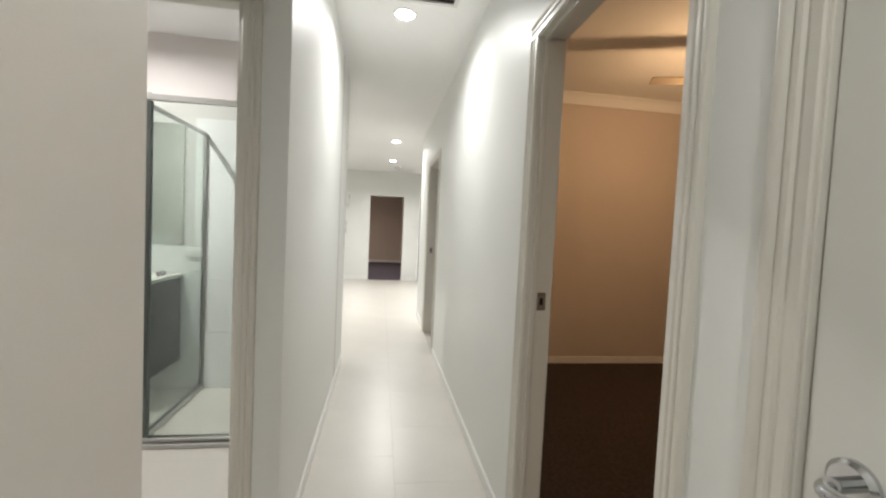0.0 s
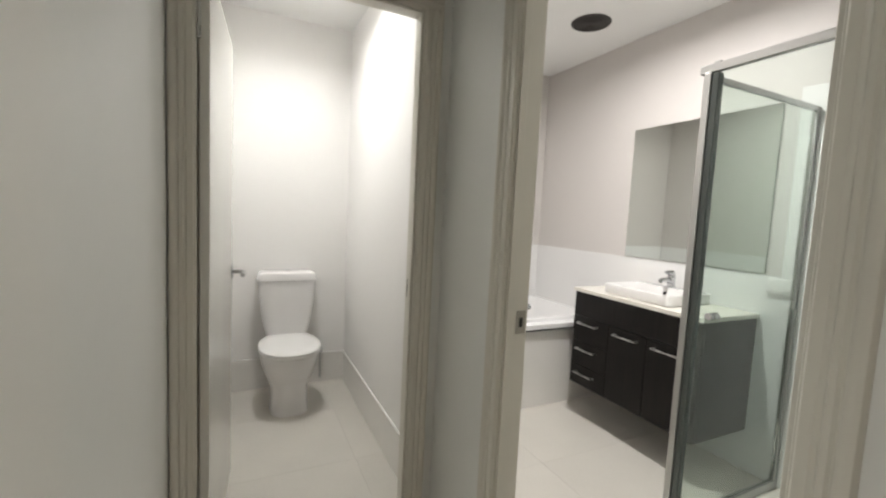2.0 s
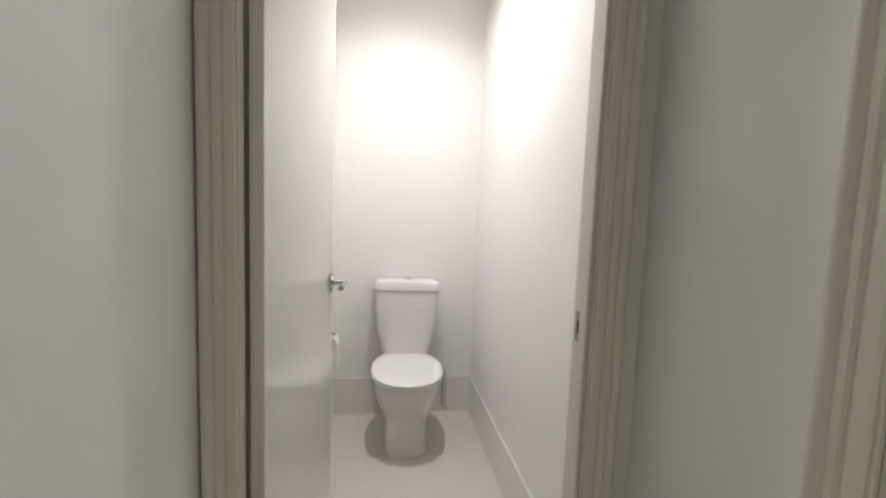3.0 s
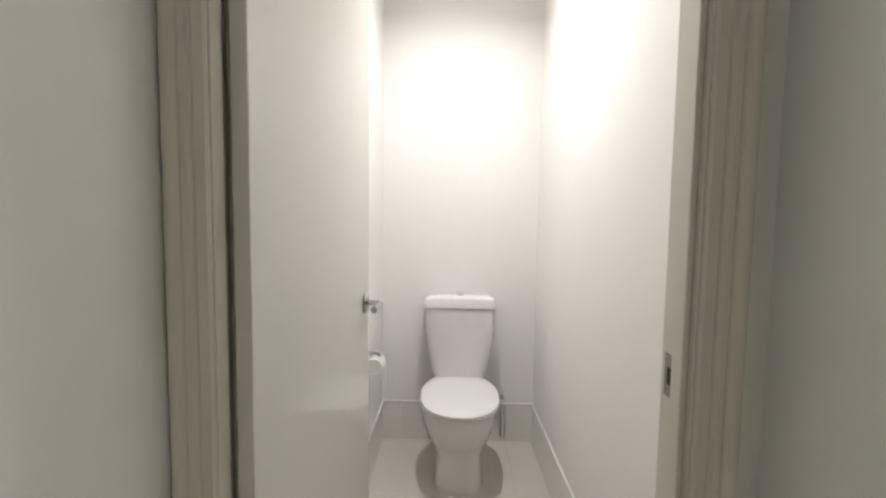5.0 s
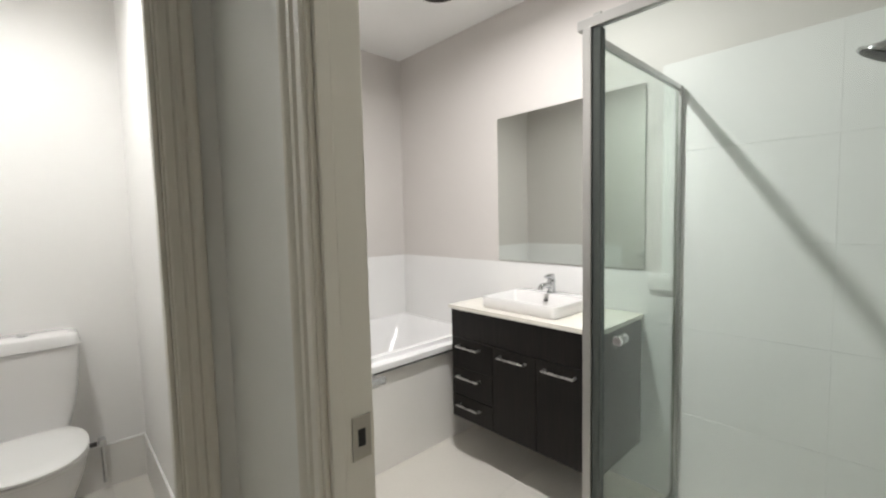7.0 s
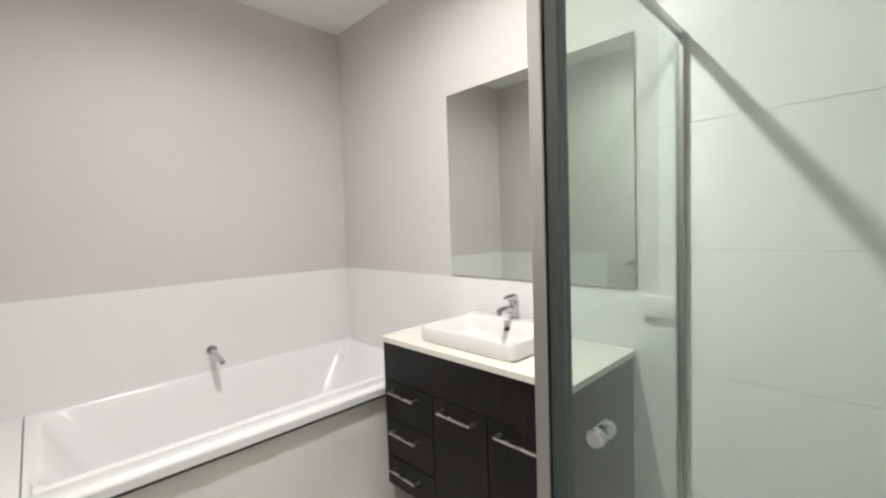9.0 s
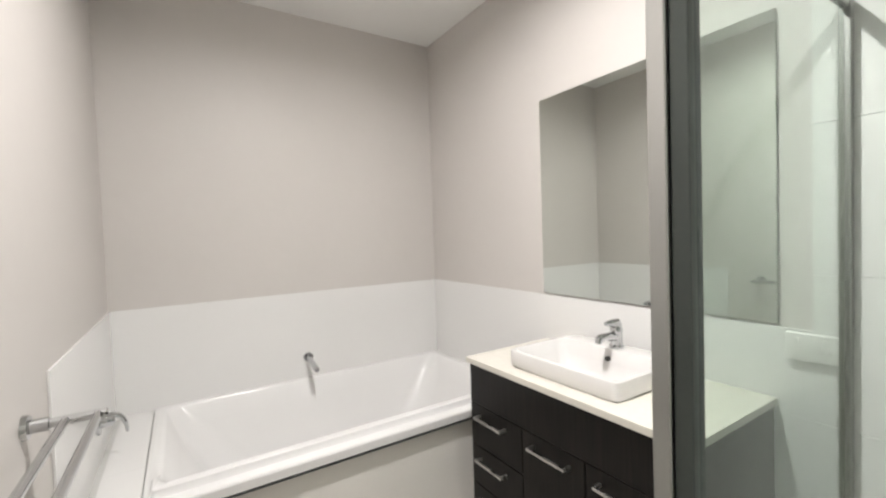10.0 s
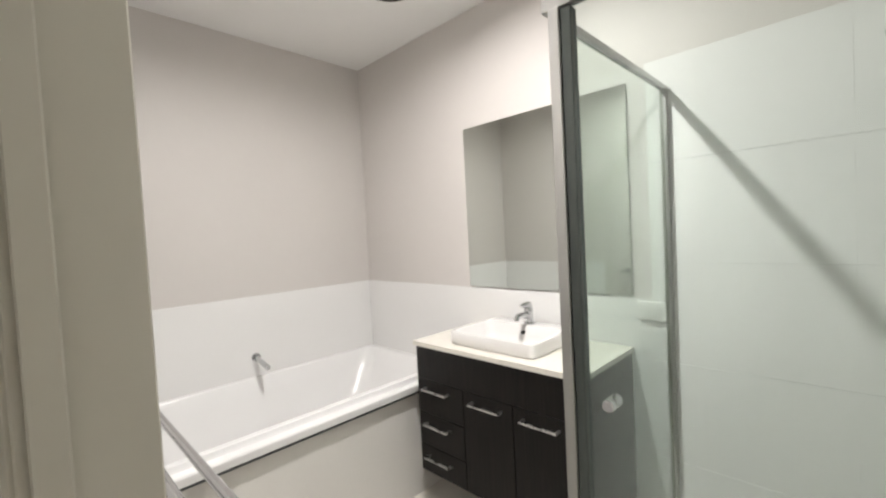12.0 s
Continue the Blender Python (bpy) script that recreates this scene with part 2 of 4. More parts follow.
structure("wall_toilet_east", boxes((-1.785, -1.70, 0.70, 0.742, 0, H), (-1.785, -1.70, 1.495, 1.59, 0, H), (-1.785, -1.70, 0.742, 1.495, 2.06, H)), PAINT, "painted wall with the toilet doorway in it", "wall")
structure("wall_toilet_north", box(-3.54, -1.79, 1.61, 1.670, 0, H), WC_PAINT, "white painted wall between toilet and bathroom", "wall")
structure("wall_bathroom_south", boxes((-1.79, -1.265, 1.59, 1.670, 0, H), (-0.525, -0.375, 1.59, 1.670, 0, H), (-1.265, -0.525, 1.59, 1.670, 2.06, H)), PAINT, "painted wall with the bathroom doorway in it", "wall")
structure("wall_bathroom_south_face", boxes((-3.40, -1.33, 1.670, 1.674, 0, H), (-1.33, -0.465, 1.670, 1.674, 2.13, H)), BATH_PAINT, "grey painted inner face of the bathroom wall", "wall")
structure("wall_bathroom_west", box(-3.54, -3.40, 1.670, 3.405, 0, H), BATH_PAINT, "pale grey painted bathroom wall above the bath", "wall")
structure("wall_bathroom_north", box(-3.54, -0.375, 3.405, 3.505, 0, H), BATH_PAINT, "pale grey painted bathroom wall with the mirror", "wall")
structure("wall_bathroom_east", box(-0.465, -0.375, 1.670, 3.405, 0, H), PAINT, "off-white painted long corridor wall", "wall")
structure("wall_corridor_northwest", box(-0.465, -0.375, 3.505, 4.03, 0, H, bevel=0.003), PAINT, "off-white end of the corridor wall", "wall")
structure("wall_living_south", box(-4.6, -0.465, 3.93, 4.03, 0, H), PAINT, "off-white living room wall", "wall")
structure("wall_living_west", box(-4.6, -4.5, 4.03, 10.23, 0, H), PAINT, "off-white living room side wall", "wall")
structure("wall_corridor_east", boxes(
    (0.53, 0.63, -1.5, -0.285, 0, H), (0.53, 0.63, -0.285, 0.535, 2.06, H), (0.53, 0.63, 0.535, 0.775, 0, H), (0.53, 0.63, 0.775, 1.615, 2.06, H),
    (0.53, 0.63, 1.615, 4.315, 0, H), (0.53, 0.63, 4.315, 5.20, 2.06, H), (0.53, 0.63, 5.20, 6.25, 0, H)), PAINT, "off-white painted corridor wall with doorways", "wall")
structure("wall_corridor_south", box(-0.475, 0.63, -1.6, -1.5, 0, H), PAINT, "plain off-white wall closing the corridor", "wall")
structure("wall_far", boxes((-4.6, -0.334, 10.23, 10.33, 0, H), (-0.334, 0.488, 10.23, 10.33, 2.05, H), (0.488, 0.86, 10.23, 10.33, 0, H), (0.86, 1.80, 10.23, 10.33, 2.06, H), (1.80, 4.6, 10.23, 10.33, 0, H)), PAINT, "bright off-white far wall with two openings", "wall")
structure("wall_living_southeast", box(0.63, 4.6, 6.15, 6.25, 0, H), PAINT, "off-white living room wall beyond the corridor", "wall")
structure("wall_living_east", box(4.5, 4.6, 6.25, 10.23, 0, H), PAINT, "off-white living room end wall", "wall")
structure("wall_bedroom_north", box(0.63, 4.2, 3.95, 4.05, 0, 2.67), BED_PAINT, "beige painted bedroom wall in warm light", "wall")
structure("wall_bedroom_east", box(4.1, 4.2, 0.3, 3.95, 0, 2.67), BED_PAINT, "beige painted bedroom side wall", "wall")
structure("wall_bedroom_south", box(0.63, 4.2, 0.2, 0.3, 0, 2.67), BED_PAINT, "beige painted bedroom near wall", "wall")
structure("wall_side_room", boxes((2.4, 2.5, 4.05, 6.15, 0, H),), PAINT, "painted wall of a dark side room", "wall")
structure("wall_far_room", boxes((-1.7, -1.6, 10.33, 15.3, 0, H), (0.70, 0.80, 10.33, 15.3, 0, H), (-1.7, 0.80, 15.3, 15.4, 0, H)), BED_PAINT, "pinkish beige wall of a far carpeted room", "wall")

structure("ceiling", boxes((-4.6, 0.63, -1.6, 10.33, H, H + 0.2), (0.63, 4.6, 4.05, 10.33, H, H + 0.2), (-1.7, 4.6, 10.33, 15.4, H, H + 0.2)), CEIL_PAINT, "smooth white painted ceiling", "ceiling")
structure("ceiling_bedroom", box(0.63, 4.2, 0.2, 4.05, 2.67, 2.80), CEIL_PAINT, "white bedroom ceiling in warm light", "ceiling")
structure("floor", box(-4.6, 4.6, -1.6, 10.33, -0.15, -0.002), GROUT, "pale grouted floor under beige tiles", "floor")
structure("floor_bedroom", box(0.60, 4.1, 0.3, 3.95, -0.002, 0.012), CARPET, "dark brown bedroom carpet", "carpet")
structure("floor_far_room", box(-1.6, 0.70, 10.30, 15.3, -0.15, 0.012), FAR_CARPET, "purplish grey carpet in the far room", "carpet")


def cornice(name, rows):
    """A coved strip under the ceiling; rows of start, end and the way into the room."""
    bm = bmesh.new()
    for (x0, y0), (x1, y1), (nx, ny), top in rows:
        prof = [(0, -0.09), (0.012, -0.09), (0.02, -0.07), (0.05, -0.03), (0.075, -0.012), (0.09, -0.012), (0.09, 0), (0, 0)]
        a = [bm.verts.new((x0 + nx * u, y0 + ny * u, top + v)) for u, v in prof]
        b = [bm.verts.new((x1 + nx * u, y1 + ny * u, top + v)) for u, v in prof]
        for i in range(len(prof)):
            j = (i + 1) % len(prof)
            bm.faces.new((a[i], a[j], b[j], b[i]))
        bm.faces.new(a)
        bm.faces.new(b[::-1])
    return structure(name, bm, CEIL_PAINT, "white coved plaster cornice in the bedroom", "cornice")


cornice("trim_bedroom_cornice", [((0.63, 3.95), (4.1, 3.95), (0, -1), 2.669), ((4.1, 0.3), (4.1, 3.85), (-1, 0), 2.669)])


SKIRT_PAINT = material("skirting_gloss_paint", (0.83, 0.82, 0.79), 0.3, vary=0.02, scale=3)


def skirting(name, rows, h=0.07, mat=SKIRT_PAINT, label="white painted skirting board"):
    for x0, x1, y0, y1 in rows:
        structure(name, box(x0, x1, y0, y1, 0, h, bevel=0.003), mat, label, "skirting")


D = 0.012
skirting("baseboard_corridor", [(-0.375, -0.375 + D, -1.5, 0.70), (-0.375, -0.375 + D, 1.60, 4.03), (0.53 - D, 0.53, 0.592, 0.718), (0.53 - D, 0.53, 1.69, 4.245), (0.53 - D, 0.53, 5.27, 6.25),
                                (-1.63, -0.475, 0.70, 0.70 + D), (-1.69, -1.34, 1.59 - D, 1.59), (-0.46, -0.375, 1.59 - D, 1.59)])
skirting("baseboard_living", [(-4.5, -0.35, 10.23 - D, 10.23), (0.6, 0.79, 10.23 - D, 10.23)], h=0.09)
skirting("baseboard_bedroom", [(0.64, 4.1, 3.95 - D, 3.95), (4.1 - D, 4.1, 0.3, 3.93)], h=0.08)
skirting("baseboard_far_room", [(-1.6, 0.70, 15.3 - D, 15.3)], h=0.09)


# ---- tiles ----
def tile_mesh(name, sx, sy, sz, axis, mat, bevel=0.0007):
    """One tile, its corner at the origin, thick along axis."""
    if axis == "z":
        bm = box(0, sx, 0, sy, -sz, 0, bevel=bevel * 0.5)
    elif axis == "y":
        bm = box(0, sx, 0, sz, 0, sy, bevel=bevel)
    else:
        bm = box(0, sz, 0, sx, 0, sy, bevel=bevel)
    bmesh.ops.recalc_face_normals(bm, faces=bm.faces)
    me = bpy.data.meshes.new(name)
    bm.to_mesh(me)
    bm.free()
    me.materials.append(mat)
    return me


TILE_CACHE = {}


def lay(parent, name, a0, a1, b0, b1, pitch_a, pitch_b, off_a, off_b, axis, at, thick, mat, gap=0.003, gap_b=None):
    """Lay tiles over a rectangle, cut at its borders. a and b run along the two axes of the surface."""
    gb = gap if gap_b is None else gap_b
    ia = math.floor((a0 - off_a) / pitch_a)
    while off_a + ia * pitch_a < a1 - 0.004:
        u0, u1 = max(a0, off_a + ia * pitch_a + gap / 2), min(a1, off_a + (ia + 1) * pitch_a - gap / 2)
        ib = math.floor((b0 - off_b) / pitch_b)
        while off_b + ib * pitch_b < b1 - 0.004:
            v0, v1 = max(b0, off_b + ib * pitch_b + gb / 2), min(b1, off_b + (ib + 1) * pitch_b - gb / 2)
            if u1 - u0 > 0.006 and v1 - v0 > 0.006:
                key = (name, round(u1 - u0, 3), round(v1 - v0, 3), thick, axis, mat.name)
                if key not in TILE_CACHE:
                    TILE_CACHE[key] = tile_mesh(name, u1 - u0, v1 - v0, thick, axis, mat)
                ob = new(name, TILE_CACHE[key])
                ob.parent = parent
                ob.location = {"z": (u0, v0, at), "y": (u0, at, v0), "x": (at, u0, v0)}[axis]
            ib += 1
        ia += 1


# ---- doors, frames ----
def architrave(name, label, wall, at, side, o0, o1, top, width=0.065, sides="LRT"):
    """Moulded trim round an opening. wall: the axis that the wall faces; at: its face; side: +1 or -1, the way that it faces."""
    root = tagged(new(name), label, "door frame", kind="structure")

    prof = [(0, 0), (0, 0.009), (0.003, 0.012), (0.018, 0.0125), (0.022, 0.0095), (0.025, 0.0095), (0.029, 0.014), (0.037, 0.015), (0.041, 0.011),
            (0.044, 0.011), (0.049, 0.017), (0.058, 0.019), (0.063, 0.017), (0.065, 0.013), (0.065, 0)]

    def put(u, t, z):
        return (at + side * t, u, z) if wall == "x" else (u, at + side * t, z)

    def upright(edge, way):
        return ring_loft(bmesh.new(), [[put(edge + way * u * width / 0.065, t, z) for u, t in prof] for z in (0, top)])

    if "L" in sides:
        part("side_strip", upright(o0, -1), TRIM, root)
    if "R" in sides:
        part("side_strip", upright(o1, 1), TRIM, root)
    l, r = (o0 - width if "L" in sides else o0), (o1 + width if "R" in sides else o1)
    part("head_strip", ring_loft(bmesh.new(), [[put(a, t, top + u * width / 0.065) for u, t in prof] for a in (l, r)]), TRIM, root)
    return root


def jamb(name, label, wall, w0, w1, o0, o1, top, stop_at=None, hinge_stop=True, rebate=None):
    """The lining of an opening: 15 mm boards inside it, with a planted stop or a rebate on the hinge side."""
    root = tagged(new(name), label, "door frame", kind="structure")
    t = 0.015

    def slab(u0, u1, z0, z1, d0=w0, d1=w1):
        return box(d0, d1, u0, u1, z0, z1, bevel=0.0015) if wall == "x" else box(u0, u1, d0, d1, z0, z1, bevel=0.0015)

    if rebate is None:
        part("jamb_board", slab(o0 - t, o0, 0, top), TRIM, root, smooth=False)
    else:
        part("jamb_board", slab(o0 - t, o0, 0, top, rebate, w1), TRIM, root, smooth=False)
        part("jamb_board", slab(o0 - 2 * t, o0 - t - 0.001, 0, top, w0, w1 - 0.004), TRIM, root, smooth=False)
        # Added strip that blocks the bright slit behind the open leaf.
        part("slit_blocker", slab(o0 - t, o0 + 0.004, 0, top, w0, w0 + 0.018), TRIM, root, smooth=False)
    part("jamb_board", slab(o1, o1 + t, 0, top), TRIM, root, smooth=False)
    part("head_board", slab(o0 - t, o1 + t, top, top + t), TRIM, root, smooth=False)
    if stop_at:
        s0, s1 = stop_at
        if hinge_stop:
            part("door_stop", slab(o0, o0 + 0.010, 0, top, s0, s1), TRIM, root, smooth=False)
        part("door_stop", slab(o1 - 0.010, o1, 0, top, s0, s1), TRIM, root, smooth=False)
        part("head_stop", slab(o0, o1, top - 0.010, top, s0, s1), TRIM, root, smooth=False)
    return root


def strike_plate(parent, wall, at, side, u, z):
    """A steel latch plate on a jamb whose face looks along the other axis; at: the face; u: along the wall's thickness."""
    plate, hole = bmesh.new(), bmesh.new()
    lo, hi = sorted((at, at + side * 0.002))
    lo2, hi2 = sorted((at + side * 0.0005, at + side * 0.0026))
    if wall == "x":
        bx(plate, u - 0.017, u + 0.017, lo, hi, z - 0.035, z + 0.035, bevel=0.0006)
        bx(hole, u - 0.007, u + 0.006, lo2, hi2, z - 0.014, z + 0.014)
    else:
        bx(plate, lo, hi, u - 0.017, u + 0.017, z - 0.035, z + 0.035, bevel=0.0006)
        bx(hole, lo2, hi2, u - 0.007, u + 0.006, z - 0.014, z + 0.014)
    p = part("strike_plate", plate, PLATE, parent, "brushed steel latch plate", smooth=False)
    # No hole is cut: a black block paints its shade.
    part("latch_hole_shade", hole, BLACK, p, "black block as the shade in the latch hole", smooth=False)


def lever(parent, x, y, z, side, towards, round_rose=False):
    """A lever handle on a leaf whose faces look along local y; towards: +1 or -1 along local x."""
    rose = bmesh.new()
    tube(rose, [(x, y, z), (x, y + side * 0.006, z), (x, y + side * 0.011, z)], [0.030, 0.030, 0.024], 28)
    plate = part("handle_plate", rose if round_rose else box(x - 0.026, x + 0.026, *sorted((y, y + side * 0.009)), z - 0.032, z + 0.032, bevel=0.003), CHROME, parent, "chrome handle rose")
    bm = bmesh.new()
    tube(bm, [(x, y + side * 0.008, z)] + arc((x, y + side * 0.035, z), (x, y + side * 0.055, z), (x + towards * 0.02, y + side * 0.057, z)) + [(x + towards * 0.115, y + side * 0.057, z)], 0.0095, 14)
    part("lever", bm, CHROME, plate, "chrome lever handle")


def door_leaf(name, label, width, hinge, angle, face_handle, height=2.03, thick=0.035, round_rose=False, handle_inset=0.06, hinge_heights=(0.22, 1.02, 1.82), hinge_side=None):
    """A flush door leaf hung at hinge; its width runs along local x, and it turns by angle about z."""
    root = thing(name, label, "door")
    root.matrix_basis = pose(*hinge, 0, 0, angle)
    part("leaf", box(0.003, width, -thick / 2, thick / 2, 0.012, height, bevel=0.002, segs=2), DOOR_PAINT, root, smooth=False)
    for s in face_handle:
        lever(root, width - handle_inset, s * thick / 2, 1.01, s, -1, round_rose)
    for z in hinge_heights:
        bm = bmesh.new()
        y = thick / 2 * (hinge_side or face_handle[0])
        tube(bm, [(0.0, y, z - 0.05), (0.0, y, z + 0.05)], 0.006, 10)
        part("hinge", bm, STEEL, root, "steel butt hinge")
    return root


# toilet doorway
jt = jamb("trim_toilet_jamb", "off-white painted toilet door lining", "x", -1.782, -1.695, 0.773, 1.48, 2.045, (-1.735, -1.705), hinge_stop=False, rebate=-1.727)
strike_plate(jt, "x", 1.48, -1, -1.752, 1.03)
architrave("trim_toilet_architrave", "off-white moulded trim round the toilet doorway", "x", -1.70, 1, 0.769, 1.485, 2.05)
door_leaf("toilet_door", "open glossy off-white flush door in the toilet room", 0.730, (-1.733, 0.792, 0), 180 - 3.5, (-1,), thick=0.029, handle_inset=0.048, hinge_heights=(0.22, 1.86), hinge_side=1)
# bathroom doorway
jb = jamb("trim_bathroom_jamb", "off-white painted bathroom door lining", "y", 1.584, 1.672, -1.25, -0.54, 2.045, (1.592, 1.615))
strike_plate(jb, "y", -1.25, 1, 1.648, 1.015)
architrave("trim_bathroom_architrave", "off-white moulded trim round the bathroom doorway", "y", 1.59, -1, -1.255, -0.535, 2.05)
architrave("trim_bathroom_inner_architrave", "off-white moulded trim inside the bathroom", "y", 1.672, 1, -1.255, -0.535, 2.05, sides="R")
door_leaf("bathroom_door", "open off-white flush door folded into the bathroom", 0.675, (-0.516, 1.715, 0), 97, (1,))
# bedroom doorway
jd = jamb("trim_bedroom_jamb", "off-white painted bedroom door lining", "x", 0.524, 0.634, 0.79, 1.60, 2.045, (0.545, 0.565))
strike_plate(jd, "x", 1.60, -1, 0.592, 1.03)
architrave("trim_bedroom_architrave", "off-white moulded trim round the bedroom doorway", "x", 0.53, -1, 0.785, 1.605, 2.05)
# linen cupboard door
jamb("trim_cupboard_jamb", "off-white painted cupboard door lining", "x", 0.526, 0.62, -0.27, 0.52, 2.045)
architrave("trim_cupboard_architrave", "off-white moulded trim round a closed door", "x", 0.53, -1, -0.265, 0.525, 2.05)
door_leaf("cupboard_door", "closed off-white flush door with chrome lever", 0.785, (0.555, -0.268, 0), 90, (1,), round_rose=True)
# side room doorway and far doorway
js = jamb("trim_side_jamb", "off-white painted side room door lining", "x", 0.524, 0.634, 4.33, 5.185, 2.045)
strike_plate(js, "x", 5.185, -1, 0.58, 1.03)
architrave("trim_side_architrave", "off-white moulded trim round the side doorway", "x", 0.53, -1, 4.325, 5.19, 2.05)
jamb("trim_far_jamb", "off-white lining of the far doorway", "y", 10.225, 10.335, -0.319, 0.473, 2.035)


# ---- bathroom ----
def bathtub():
    root = thing("bathtub", "white acrylic bathtub set into a tiled hob", "bathtub")
    y0, y1, x0, x1, top = 1.825, 3.400, -3.396, -2.490, 0.600
    cx, cy = (x0 + x1) / 2, (y0 + y1) / 2
    # inset from the wall, from the front, from the two ends; height; radius of the corners; rise along the front
    rows = ((0, 0, 0, -0.034, 0.012, 0), (0, 0, 0, -0.005, 0.012, 0), (0.002, 0.004, 0.003, 0, 0.012, 0), (0.006, 0.046, 0.012, 0.001, 0.012, 0), (0.008, 0.050, 0.018, 0.001, 0.014, 0.004),
            (0.010, 0.053, 0.026, 0, 0.018, 0.026), (0.014, 0.057, 0.034, 0, 0.022, 0.029), (0.020, 0.084, 0.044, -0.001, 0.030, 0.029), (0.028, 0.098, 0.054, -0.010, 0.060, 0.022),
            (0.050, 0.142, 0.095, -0.10, 0.12, 0), (0.100, 0.175, 0.200, -0.28, 0.16, 0), (0.140, 0.200, 0.260, -0.37, 0.18, 0), (0.220, 0.250, 0.340, -0.395, 0.18, 0))
    rings = []
    for a, b, e, dz, bend, rise in rows:
        ring = rounded(x0 + a, x1 - b, y0 + e, y1 - e, top + dz, bend)
        rings.append([(x, y, z + rise * min(1, max(0, (x - x1 + 0.20) / 0.08))) for x, y, z in ring])
    bm = bmesh.new()
    ring_loft(bm, rings, True, False)
    part("basin", bm, ACRYLIC, root)
    waste = bmesh.new()
    ring_loft(waste, [oval(cx, cy, top - 0.394 + dz, r, r, 2, 24) for r, dz in ((0.03, 0), (0.03, 0.004), (0.02, 0.005))])
    part("waste", waste, CHROME, root, "chrome plug waste")
    return root


hob = structure("bath_hob", boxes((-3.40, -2.522, 1.674, 1.823, 0, 0.588), (-2.62, -2.522, 1.823, 3.40, 0, 0.560)), WALL_GROUT, "built-in bath surround faced with white tiles", "bath surround")
bathtub()
structure("trim_bath_edge", box(-2.521, -2.4885, 1.68, 3.40, 0.5555, 0.5650, bevel=0.001), DARK_SEAL, "dark tile edge strip below the bath rim", "edge trim")

bm = bmesh.new()
tube(bm, [(-3.396, 2.545, 0.715), (-3.384, 2.545, 0.715)], [0.027, 0.025], 20)
sp = thing("bath_spout", "chrome bath spout on the tiled wall", "spout")
part("flange", bm, CHROME, sp)
bm = bmesh.new()
tube(bm, [(-3.388, 2.545, 0.715), (-3.33, 2.545, 0.704), (-3.225, 2.545, 0.683), (-3.22, 2.545, 0.682)], [0.014, 0.0145, 0.015, 0.012], 16)
part("spout_pipe", bm, CHROME, sp)

mx = thing("bath_mixer", "chrome bath mixer tap on the tiled wall", "tap")
bm = bmesh.new()
tube(bm, [(-2.93, 1.681, 0.745), (-2.93, 1.690, 0.745)], [0.046, 0.044], 28)
part("backplate", bm, CHROME, mx)
bm = bmesh.new()
tube(bm, [(-2.93, 1.688, 0.745), (-2.93, 1.722, 0.745), (-2.93, 1.732, 0.745)], [0.022, 0.021, 0.014], 20)
part("mixer_body", bm, CHROME, mx)
bm = bmesh.new()
tube(bm, arc((-2.93, 1.715, 0.765), (-2.93, 1.765, 0.765), (-2.93, 1.765, 0.69)), [0.010, 0.010, 0.009, 0.009, 0.008, 0.008, 0.007, 0.006, 0.005], 12)
part("mixer_lever", bm, CHROME, mx)

# wall-hung vanity
VX0, VX1, VY, VZ0, VZ1 = -2.385, -1.510, 2.962, 0.226, 0.853
van = thing("vanity_cabinet", "dark wenge wall-hung vanity with drawers and doors", "vanity")
for x0, x1 in ((VX0, VX0 + 0.016), (VX1 - 0.016, VX1)):
    part("side_panel", box(x0, x1, VY, 3.396, VZ0, VZ1, bevel=0.001), VANITY, van, smooth=False)
part("bottom_panel", box(VX0 + 0.017, VX1 - 0.017, VY, 3.396, VZ0, VZ0 + 0.016), VANITY, van, smooth=False)
part("back_panel", box(VX0 + 0.017, VX1 - 0.017, 3.380, 3.396, VZ0 + 0.017, VZ1), VANITY, van, smooth=False)


def front(name, x0, x1, z0, z1, handles):
    p = part(name, box(x0 + 0.0015, x1 - 0.0015, VY - 0.019, VY - 0.001, z0 + 0.0015, z1 - 0.0015, bevel=0.0012), VANITY, van, smooth=False)
    for hx, hz, w in handles:
        bm = bmesh.new()
        yf = VY - 0.019
        for s in (-1, 1):
            bx(bm, hx + s * w / 2 - 0.005, hx + s * w / 2 + 0.005, yf - 0.026, yf + 0.001, hz - 0.005, hz + 0.005, bevel=0.001)
        bx(bm, hx - w / 2 - 0.005, hx + w / 2 + 0.005, yf - 0.034, yf - 0.024, hz - 0.0045, hz + 0.0045, bevel=0.0015)
        part("handle", bm, STEEL, p, "satin steel bar handle", smooth=False)


VM, VD = -2.085, -1.815
front("drawer_front", VX0, VM, 0.520, 0.690, [(-2.25, 0.647, 0.150)])
front("drawer_front", VX0, VM, 0.360, 0.520, [(-2.25, 0.475, 0.150)])
front("drawer_front", VX0, VM, VZ0, 0.360, [(-2.25, 0.311, 0.150)])
front("fascia_panel", VX0, VX1, 0.690, VZ1, [])
front("door", VM, VD, VZ0, 0.690, [(-1.95, 0.647, 0.155)])
front("door", VD, VX1, VZ0, 0.690, [(-1.685, 0.647, 0.155)])

tagged(mesh_object("benchtop", boxes((-2.393, -2.197, 2.930, 3.396, 0.854, 0.875), (-1.743, -1.502, 2.930, 3.396, 0.854, 0.875), (-2.197, -1.743, 2.930, 3.003, 0.854, 0.875), (-2.197, -1.743, 3.357, 3.396, 0.854, 0.875)), STONE), "pale cream stone benchtop on the vanity", "benchtop")

